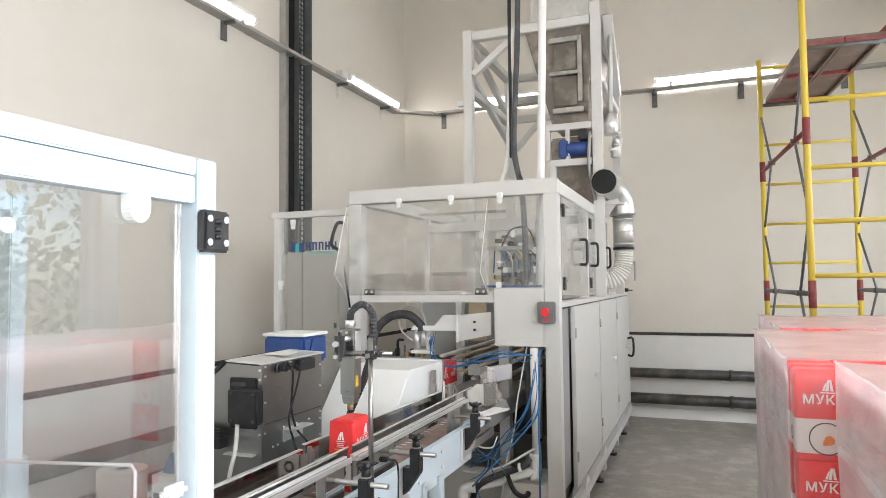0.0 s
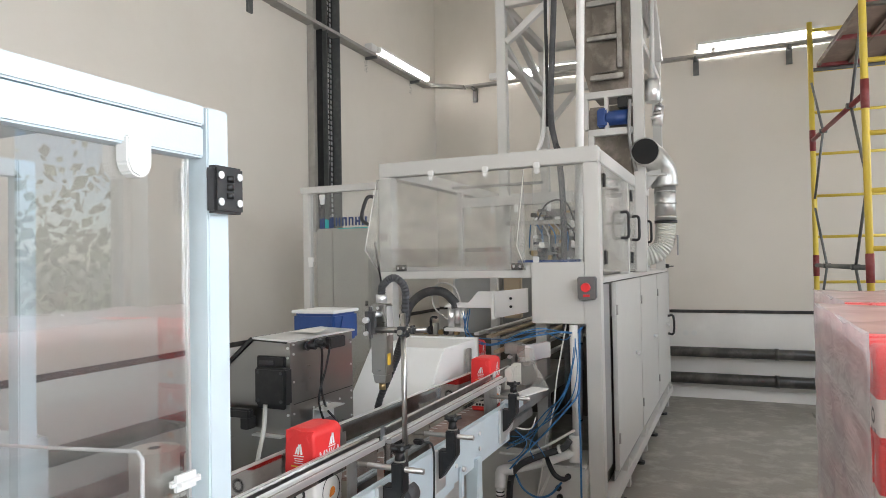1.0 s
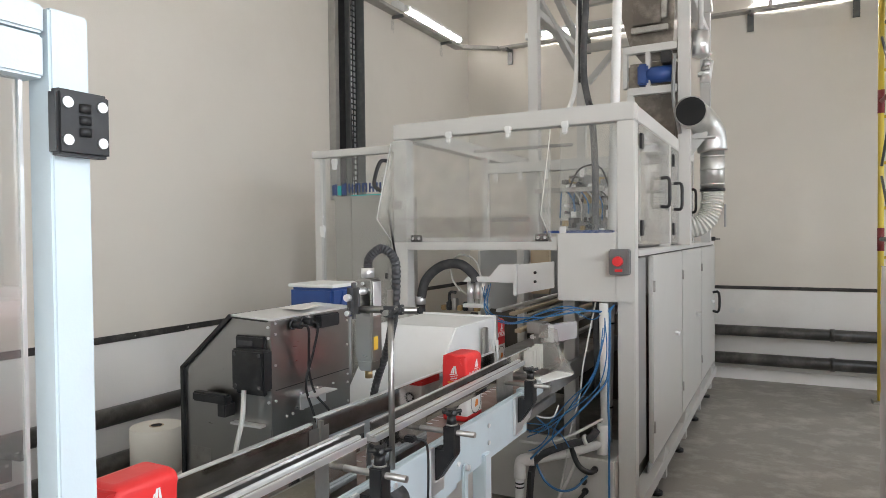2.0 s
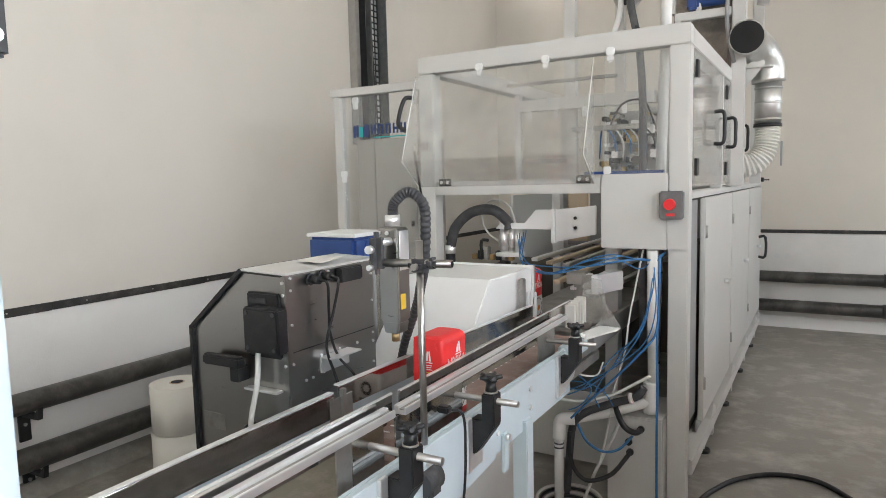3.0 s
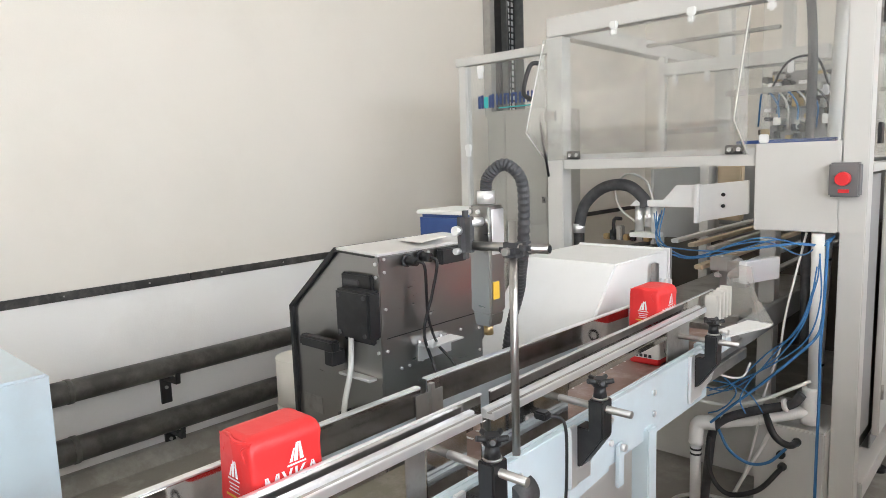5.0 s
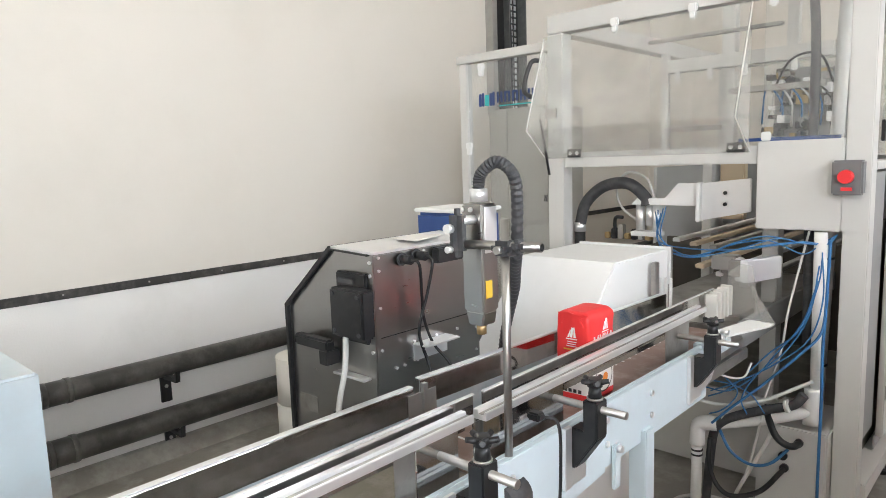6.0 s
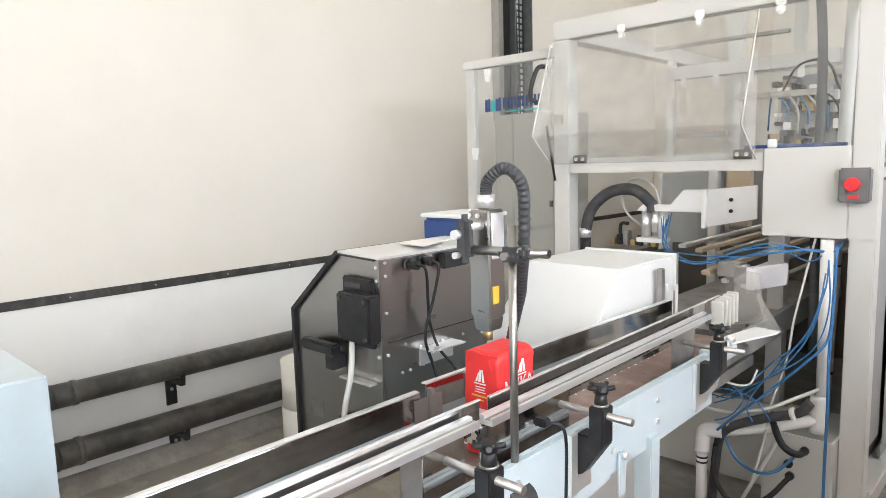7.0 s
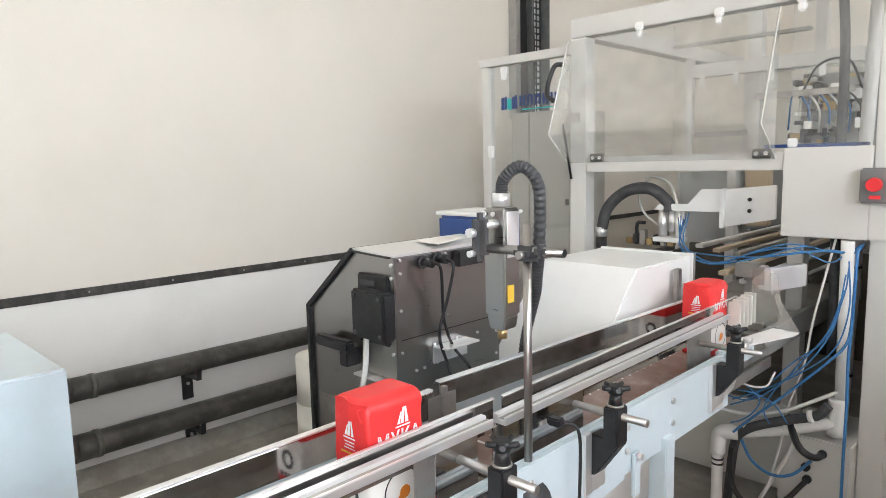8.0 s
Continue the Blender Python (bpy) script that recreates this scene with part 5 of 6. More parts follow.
for x, z in ((0.168, 1.225), (0.168, 1.19), (0.167, 1.09), (0.167, 0.985)):
    part("screw", C((x, PF - 0.009, z), (x, PF - 0.004, z), 0.005, 8), "alu", pr)
part("side_ledge", box(B(0.1725, 0.23, PF + 0.135, PF + 0.27, 0.975, 0.98, 0.001), 0.1725, 0.178, PF + 0.135, PF + 0.27, 0.93, 0.975), "alu", pr, "folded bright steel ledge")
for y, z in ((PF + 0.10, 1.222), (PF + 0.155, 1.226)):
    pg = part("plug", C((0.1765, y, z), (0.215, y, z), 0.013, 10), "black", pr)
    part("plug_ring", C((0.176, y, z), (0.182, y, z), 0.018, 10), "rubber", pg)
sw = part("switch_block", B(0.1735, 0.20, PF + 0.22, PF + 0.33, 1.195, 1.24, 0.004), "black", pr, "black switch block with silver toggles")
for k in range(3):
    part("toggle", P([(1.20, 0.0), (1.235, 0.016), (1.235, 0.024), (1.20, 0.010)], "y", PF + 0.235 + 0.03 * k, PF + 0.247 + 0.03 * k), "alu", sw).matrix_basis = Matrix.Identity(4)
part("power_cable", S([(0.215, PF + 0.10, 1.222), (0.235, PF + 0.11, 1.21), (0.215, PF + 0.135, 1.12), (0.20, PF + 0.155, 1.05), (0.20, PF + 0.19, 0.97), (0.24, PF + 0.22, 0.90), (0.26, PF + 0.2, 0.8)], 0.0045, 6, 7), "black", pr)
part("power_cable", S([(0.215, PF + 0.155, 1.226), (0.235, PF + 0.16, 1.21), (0.22, PF + 0.15, 1.12), (0.205, PF + 0.13, 1.02), (0.215, PF + 0.15, 0.93), (0.25, PF + 0.15, 0.85)], 0.0045, 6, 7), "black", pr)
part("drain_hose", S([(0.085, PF - 0.03, 1.03), (0.08, PF - 0.035, 0.93), (0.060, PF - 0.05, 0.80), (0.055, PF - 0.04, 0.62), (0.05, PF - 0.02, 0.3)], 0.008, 8, 6), "white_cable", pr, "white hose hanging down")
part("tap", cyl(C((0.03, PF - 0.03, 0.79), (0.03, PF - 0.001, 0.79), 0.010, 8), (0.02, PF - 0.03, 0.79), (0.045, PF - 0.04, 0.80), 0.008, 8), "black", pr)
part("type_plate", B(-0.19, -0.10, PF - 0.002, PF - 0.0006, 0.75, 0.80), "dull_steel", pr)
part("stand_top", B(-0.20, 0.15, PF + 0.02, PB - 0.02, 0.58, 0.619, 0.003), "dull_steel", pr)
for x in (-0.19, 0.10):
    for y in (PF + 0.03, PB - 0.07):
        part("stand_leg", B(x, x + 0.04, y, y + 0.04, 0.0, 0.579, 0.003), "dull_steel", pr)
solo("paper_note", P([(0.05, 1.90), (0.17, 1.88), (0.12, 2.04), (0.03, 2.02)], "z", 1.262, 1.2635), "paper", (0.08, 1.95, 1.262), "white sheet of paper on the printer lid", "paper")

# ---- blue unit behind the printer ----
bu = thing("blue_unit", (-0.1, 2.40, 0), "blue housing with white lid on a dark column", "motor unit")
part("housing", B(-0.245, -0.02, 2.29, 2.50, 1.17, 1.30, 0.012), "blue", bu)
part("lid", B(-0.250, -0.015, 2.285, 2.505, 1.3005, 1.315, 0.004), "white", bu)
part("side_pocket", P([(2.33, 1.20), (2.38, 1.20), (2.40, 1.285), (2.36, 1.285)], "x", -0.0195, -0.014), "blue", bu)
part("column", B(-0.20, -0.06, 2.31, 2.48, 0.0, 1.169, 0.006), "dark_panel", bu)
mt = part("motor", C((0.0, 2.24, 1.04), (0.0, 2.24, 1.16), 0.05, 16), "rubber", bu, "small grey motor")
part("motor_foot", B(-0.06, 0.05, 2.19, 2.30, 1.0, 1.039, 0.004), "blue", mt)

# ---- sensor mast with the marking head ----
ms = thing("marking_mast", (0.67, 1.61, 0.85), "steel rod mast holding a marking head with a ribbed hose", "mast")
part("upright", C((0.672, 1.608, 0.80), (0.669, 1.613, 1.366), 0.0085, 14), "steel", ms, "upright steel rod")
part("cross_rod", C((0.545, 1.60, 1.312), (0.749, 1.622, 1.314), 0.0095, 14), "steel", ms, "horizontal steel rod")
# black disc on the rod end, coloured as the shade of its bore
part("rod_bore", C((0.7492, 1.622, 1.314), (0.750, 1.6221, 1.314), 0.0075, 12), "hole", ms)
part("cross_clamp", box(B(0.645, 0.695, 1.590, 1.636, 1.294, 1.324, 0.010), 0.69, 0.715, 1.597, 1.63, 1.302, 1.328, 0.008), "rubber", ms, "black cast cross clamp")
part("clamp_screw", C((0.672, 1.580, 1.308), (0.672, 1.592, 1.308), 0.008, 10), "dull_steel", ms)
cb = part("swivel_clamp", B(0.543, 0.578, 1.578, 1.618, 1.285, 1.385, 0.014), "rubber", ms, "black swivel clamp")
for z in (1.303, 1.345):
    part("clamp_screw", C((0.558, 1.566, z), (0.558, 1.58, z), 0.010 if z > 1.32 else 0.007, 10), "alu", cb)
part("head_stub", C((0.57, 1.60, 1.36), (0.575, 1.632, 1.36), 0.010, 10), "alu", ms)
part("base_clamp", C((0.672, 1.575, 0.80), (0.672, 1.64, 0.80), 0.035, 18), "rubber", ms)
part("base_arm", B(0.66, 0.704, 1.585, 1.63, 0.765, 0.80, 0.006), "rubber", ms)
hd = part("marking_head", B(0.540, 0.596, 1.632, 1.684, 1.165, 1.392, 0.004), "steel", ms, "steel marking head")
part("head_tip", P([(0.542, 1.165), (0.594, 1.165), (0.588, 1.135), (0.549, 1.135)], "y", 1.636, 1.68, 0.003), "steel", hd)
part("nozzle", C((0.565, 1.66, 1.112), (0.565, 1.66, 1.135), 0.011, 10), "brass", hd)
part("cover_plate", B(0.5965, 0.599, 1.638, 1.678, 1.29, 1.385, 0.001), "alu", hd)
part("warning_tag", B(0.5963, 0.5975, 1.640, 1.660, 1.195, 1.232), "print_yellow", hd, "yellow warning sticker")
for x in (0.547, 0.570):
    part("screw", C((x, 1.625, 1.380), (x, 1.630, 1.380), 0.005, 8), "alu", hd)
part("hose_nut", C((0.566, 1.66, 1.395), (0.566, 1.66, 1.422), 0.019, 8), "alu", hd)
part("ribbed_hose", S([(0.566, 1.66, 1.42), (0.570, 1.665, 1.452), (0.605, 1.675, 1.476), (0.636, 1.69, 1.445), (0.628, 1.71, 1.376), (0.602, 1.74, 1.286), (0.560, 1.79, 1.23), (0.511, 1.85, 1.172), (0.44, 1.92, 1.09), (0.362, 2.0, 1.0), (0.31, 2.05, 0.90), (0.28, 2.07, 0.75)], 0.0125, 18, 11, 0.10), "rubber", ms, "ribbed grey hose in a high loop")

ms.location.x += 0.016

# ---- drain, tubes and cables at the machine ----
dn = thing("drain_pipe", (0.5, 3.1, 0), "white plastic drain pipe with an elbow", "pipe")
part("pipe", S([(0.84, 3.24, 0.51), (0.68, 3.20, 0.452), (0.50, 3.15, 0.405)], 0.021, 14, 4), "pvc", dn)
part("tee", S([(0.842, 3.25, 0.60), (0.843, 3.25, 0.55), (0.842, 3.245, 0.46)], 0.028, 14, 4), "pvc", dn)
part("elbow", S([(0.53, 3.155, 0.414), (0.482, 3.14, 0.41), (0.465, 3.135, 0.39), (0.463, 3.13, 0.32)], 0.029, 14, 6), "pvc", dn)
part("down_pipe", C((0.462, 3.13, 0.0), (0.463, 3.13, 0.36), 0.021, 14), "pvc", dn)
for z in (0.275, 0.295):
    part("band", C((0.463, 3.13, z), (0.463, 3.13, z + 0.007), 0.023, 14), "black", dn)
part("sleeve", S([(0.835, 3.17, 0.595), (0.80, 3.165, 0.55), (0.70, 3.155, 0.51), (0.60, 3.14, 0.465), (0.54, 3.15, 0.415), (0.50, 3.20, 0.34), (0.485, 3.21, 0.22), (0.47, 3.21, 0.02)], 0.0175, 12, 6), "rubber", dn, "black cable sleeve over the drain")
for x, z in ((0.785, 0.545), (0.565, 0.443)):
    part("cable_tie", C((x - 0.006, 3.15, z), (x + 0.006, 3.15, z + 0.004), 0.024, 12), "white_cable", dn)
part("sleeve", S([(0.685, 3.23, 0.50), (0.735, 3.16, 0.44), (0.765, 3.155, 0.405), (0.80, 3.17, 0.388), (0.815, 3.215, 0.39)], 0.013, 10, 6), "black", dn)
part("sleeve", S([(0.515, 3.13, 0.36), (0.516, 3.12, 0.26), (0.55, 3.11, 0.185), (0.61, 3.11, 0.155), (0.70, 3.14, 0.19), (0.755, 3.19, 0.26), (0.766, 3.215, 0.278)], 0.010, 8, 7), "black", dn)
part("sleeve", S([(0.54, 3.16, 0.39), (0.588, 3.15, 0.318), (0.661, 3.15, 0.285), (0.73, 3.16, 0.305), (0.78, 3.2, 0.36)], 0.006, 8, 7), "tube_blue", dn)

ab = thing("air_tubes", (0.6, 3.1, 0.5), "bundle of blue air tubes and grey cables hanging beside the machine", "tubes")
rng = random.Random(21)
for k in range(5):
    j = lambda s=0.02: rng.uniform(-s, s)
    part("blue_tube", S([(0.16 + 0.012 * k, 3.38, 1.24 + j()), (0.24 + j(), 3.25, 1.12 + j(0.03)), (0.40 + j(), 3.18, 1.085 + j(0.02)), (0.58 + j(), 3.16, 1.125 + j(0.02)), (0.70 + j(), 3.18, 1.15 + j(0.02)), (0.80, 3.22, 1.12 + j(0.03)), (0.86 + j(0.012), 3.26, 1.14), (0.89, 3.30, 1.17)], 0.0026, 6, 6), "tube_blue", ab)
runs = (
    ((0.870, 1.10), (0.86, 1.00), (0.806, 0.829), (0.707, 0.725), (0.582, 0.575), (0.497, 0.521)),
    ((0.872, 1.12), (0.88, 0.95), (0.84, 0.80), (0.73, 0.69), (0.60, 0.60), (0.51, 0.55)),
    ((0.487, 0.565), (0.582, 0.568), (0.681, 0.65), (0.736, 0.731), (0.82, 0.86), (0.866, 1.02)),
    ((0.50, 0.60), (0.60, 0.60), (0.66, 0.575), (0.690, 0.54), (0.712, 0.505)),
    ((0.56, 0.64), (0.62, 0.585), (0.60, 0.53), (0.56, 0.49), (0.52, 0.47)),
    ((0.876, 1.08), (0.85, 0.90), (0.78, 0.76), (0.69, 0.66), (0.64, 0.56), (0.66, 0.50)),
)
for k, run in enumerate(runs):
    part("blue_tube", S([(x, 3.17 - 0.012 * k + 0.02 * math.sin(9 * x), z) for x, z in run], 0.0029, 6, 7), "tube_blue", ab)
part("blue_tube", S([(0.884, 3.21, 0.90), (0.873, 3.19, 0.82), (0.819, 3.16, 0.747), (0.702, 3.14, 0.615), (0.60, 3.12, 0.51), (0.527, 3.11, 0.43)], 0.005, 8, 7), "tube_blue", ab)
part("blue_tube", S([(0.888, 3.215, 1.16), (0.885, 3.205, 0.92), (0.881, 3.20, 0.76), (0.884, 3.20, 0.594), (0.883, 3.20, 0.425), (0.883, 3.20, 0.25), (0.885, 3.2, 0.01)], 0.006, 6, 6), "tube_blue", ab)
part("grey_cable", S([(0.46, 3.14, 0.50), (0.54, 3.15, 0.497), (0.61, 3.15, 0.512), (0.705, 3.16, 0.55), (0.79, 3.19, 0.60), (0.85, 3.22, 0.635)], 0.007, 8, 6), "white_cable", ab)
part("grey_cable", S([(0.80, 3.29, 1.18), (0.766, 3.2, 0.906), (0.745, 3.19, 0.733), (0.695, 3.19, 0.547), (0.68, 3.18, 0.42), (0.65, 3.15, 0.25), (0.60, 3.12, 0.10), (0.58, 3.1, 0.01)], 0.0042, 8, 6), "white_cable", ab)
part("grey_cable", S([(0.73, 3.24, 0.47), (0.705, 3.2, 0.37), (0.671, 3.17, 0.288), (0.624, 3.14, 0.176), (0.58, 3.12, 0.05), (0.55, 3.1, 0.012)], 0.0075, 8, 6), "white_cable", ab)
part("grey_cable", S([(0.62, 2.80, 0.80), (0.64, 2.86, 0.72), (0.70, 2.92, 0.70), (0.72, 2.95, 0.75)], 0.004, 6, 6), "white_cable", ab)
for k in range(4):
    r = 0.10 + 0.015 * k
    part("coil", S([(0.52 + r * math.cos(a), 3.10 + r * math.sin(a), 0.02 + 0.012 * k) for a in np.linspace(0, 6.1, 14)], 0.007, 6, 3), ("black", "white_cable")[k % 2], ab)
solo("floor_hose", S([(1.02, 3.40, 0.012), (1.06, 3.55, 0.012), (1.15, 3.74, 0.012), (1.30, 3.88, 0.012), (1.48, 3.90, 0.012), (1.62, 3.77, 0.012), (1.80, 3.5, 0.012), (1.86, 3.3, 0.012)], 0.012, 10, 8), "black", (1.3, 3.7, 0), "black hose curving over the floor", "hose")


# ---- guard enclosure beside the camera ----
gx = 0.862
gd = thing("guard_enclosure", (0.5, -0.6, 0), "pale blue guard frame with clear acrylic doors round the conveyor", "guard")


def gbar(x0, x1, y0, y1, z0, z1, name="frame_bar"):
    return part(name, B(x0, x1, y0, y1, z0, z1, 0.003), "panel", gd)


gbar(gx - 0.045, gx, 0.582, 0.632, 0.0, 1.785, "post")
gbar(gx - 0.045, gx, -2.0, 0.577, 1.752, 1.785, "top_bar")
gbar(gx - 0.045, gx, -2.0, -1.955, 0.0, 1.751, "post")
gbar(gx - 0.04, gx - 0.002, -1.95, 0.577, 1.700, 1.750, "door_bar")
gbar(gx - 0.04, gx - 0.002, -1.95, 0.577, 0.36, 0.41, "door_bar")
gbar(0.06, 0.10, 0.77, 0.815, 0.0, 1.785, "far_post")
gbar(0.06, 0.10, -2.0, 0.769, 1.745, 1.785, "far_bar")
gbar(0.06, 0.10, -2.0, -1.955, 0.0, 1.744, "far_post")
gbar(0.101, gx - 0.046, -2.0, -1.955, 1.745, 1.785, "end_bar")
part("roof_sheet", B(0.07, gx - 0.046, -1.95, 0.55, 1.772, 1.777), "panel", gd)
ac = part("clear_door", B(gx - 0.026, gx - 0.021, -1.95, 0.556, 0.411, 1.699), "acrylic_door", gd, "clear acrylic door reflecting the windows")
ac.visible_shadow = False
part("door_edge", B(gx - 0.027, gx - 0.02, 0.557, 0.561, 0.412, 1.698), "alu", gd)
hg = part("hinge", B(gx + 0.0005, gx + 0.022, 0.576, 0.644, 1.610, 1.688, 0.004), "black", gd, "black four-screw hinge")
for y in (0.588, 0.632):
    for z in (1.628, 1.672):
        part("screw", C((gx + 0.022, y, z), (gx + 0.0245, y, z), 0.0065, 12), "alu", hg)
for k in range(3):
    part("knuckle", C((gx + 0.020, 0.610, 1.634 + 0.014 * k), (gx + 0.020, 0.610, 1.644 + 0.014 * k), 0.008, 10), "black", hg)
for y in (0.443, -0.3, -1.2):
    part("retainer", P([(y - 0.022, 1.712), (y + 0.022, 1.712), (y + 0.022, 1.672), (y + 0.015, 1.658), (y, 1.652), (y - 0.015, 1.658), (y - 0.022, 1.672)], "x", gx - 0.020, gx + 0.006, 0.003), "white", gd, "white plastic retainer")
part("retainer", B(gx - 0.020, gx + 0.006, 0.505, 0.565, 1.175, 1.20, 0.010), "white", gd)
part("door_bolt", C((gx - 0.020, 0.222, 1.632), (gx - 0.002, 0.222, 1.632), 0.011, 12), "alu", gd)
ip = part("inner_sheet", P([(0.20, 0.95), (0.80, 0.95), (0.80, 1.235), (0.10, 1.19), (0.10, 0.95)], "y", 0.50, 0.504), "acrylic_clean", gd, "small clear inner screen")
ip.visible_shadow = False
part("inner_sheet_edge", S([(0.10, 0.502, 0.95), (0.10, 0.502, 1.19), (0.79, 0.502, 1.235), (0.80, 0.502, 1.225), (0.80, 0.502, 0.95)], 0.0035, 6, 1), "print_white", gd)
gd.location.y += 0.007
# control box beyond the guard
nb = thing("control_box", (-0.35, 0.7, 0), "pale blue enamelled control box on the floor", "control box")
part("body", B(-0.62, -0.117, 0.25, 1.007, 0.08, 1.058, 0.006), "panel", nb)
part("plinth", B(-0.6, -0.135, 0.27, 1.0, 0, 0.08), "dark_panel", nb)


# ---- flour packs ----
PW, PL, PH = 0.102, 0.134, 0.245


def pack_mesh():
    """A paper pack standing on its base; red above and below, white round the middle."""
    bm = bmesh.new()
    levels = [(0.0, 0.92), (0.004, 0.985), (0.010, 1.0), (0.020, 1.0), (0.021, 1.0), (0.04, 1.015), (0.065, 1.02), (0.09, 1.02), (0.113, 1.022), (0.114, 1.022), (0.135, 1.02), (0.16, 1.015), (0.185, 1.01), (0.208, 1.0), (0.222, 0.99), (0.231, 0.955), (0.238, 0.88), (0.243, 0.74), (0.2455, 0.50)]
    rings = []
    n = 4
    for z, s in levels:
        ring = []
        hx, hy, r = PW / 2 * s, PL / 2 * (1 - 0.35 * (1 - s)) if z > 0.21 else PL / 2 * s, 0.010
        for cx, cy, a0 in ((1, 1, 0), (-1, 1, 90), (-1, -1, 180), (1, -1, 270)):
            for k in range(n):
                a = radians(a0 + 90 * k / (n - 1))
                x, y = cx * (hx - r) + r * math.cos(a), cy * (hy - r) + r * math.sin(a)
                w = 0.0022 * noise.noise((x * 34, y * 34, z * 26)) + 0.0010 * noise.noise((x * 90, y * 90, z * 60))
                ring.append(bm.verts.new((x + w, y + w, z)))
        rings.append(ring)
    count = 4 * n
    for (z, _), u, v in zip(levels, rings, rings[1:]):
        for k in range(count):
            f = bm.faces.new((u[k], u[(k + 1) % count], v[(k + 1) % count], v[k]))
            f.smooth = True
            f.material_index = 1 if 0.0205 < z < 0.1135 else 0
    bm.faces.new(rings[0][::-1])
    f = bm.faces.new(rings[-1])
    # raised top ridge
    bmesh.ops.inset_individual(bm, faces=[f], thickness=0.008, depth=0.0005)
    return bm


def emblem(bm, m, s):
    """White emblem above a bar, as plain shapes."""
    for tri in (((-0.006, 0), (0.002, 0), (0.006, 0.030), (0.0, 0.030)), ((0.006, 0), (0.014, 0), (0.009, 0.030), (0.006, 0.030)), ((-0.014, 0), (-0.008, 0), (-0.002, 0.022), (-0.005, 0.022)), ((-0.018, -0.006), (0.018, -0.006), (0.018, -0.003), (-0.018, -0.003))):
        vs = [bm.verts.new(m @ Vector((u * s, v * s, 0.0))) for u, v in tri]
        bm.faces.new(vs)


def disc(bm, m, r, n=28, inner=0.0):
    if inner:
        a = [bm.verts.new(m @ Vector((r * math.cos(t), r * math.sin(t), 0))) for t in np.linspace(0, 2 * math.pi, n, endpoint=False)]
        b = [bm.verts.new(m @ Vector((inner * math.cos(t), inner * math.sin(t), 0))) for t in np.linspace(0, 2 * math.pi, n, endpoint=False)]
        for k in range(n):
            bm.faces.new((a[k], a[(k + 1) % n], b[(k + 1) % n], b[k]))
    else:
        bm.faces.new([bm.verts.new(m @ Vector((r * math.cos(t), r * math.sin(t), 0))) for t in np.linspace(0, 2 * math.pi, n, endpoint=False)])


SIDE = lambda x: Matrix(((0, 0, 1, x), (1, 0, 0, 0), (0, 1, 0, 0), (0, 0, 0, 1)))          # on the broad face, seen from +x
FRONT = lambda y: Matrix(((1, 0, 0, 0), (0, 0, -1, y), (0, 1, 0, 0), (0, 0, 0, 1)))        # on the narrow face, seen from -y


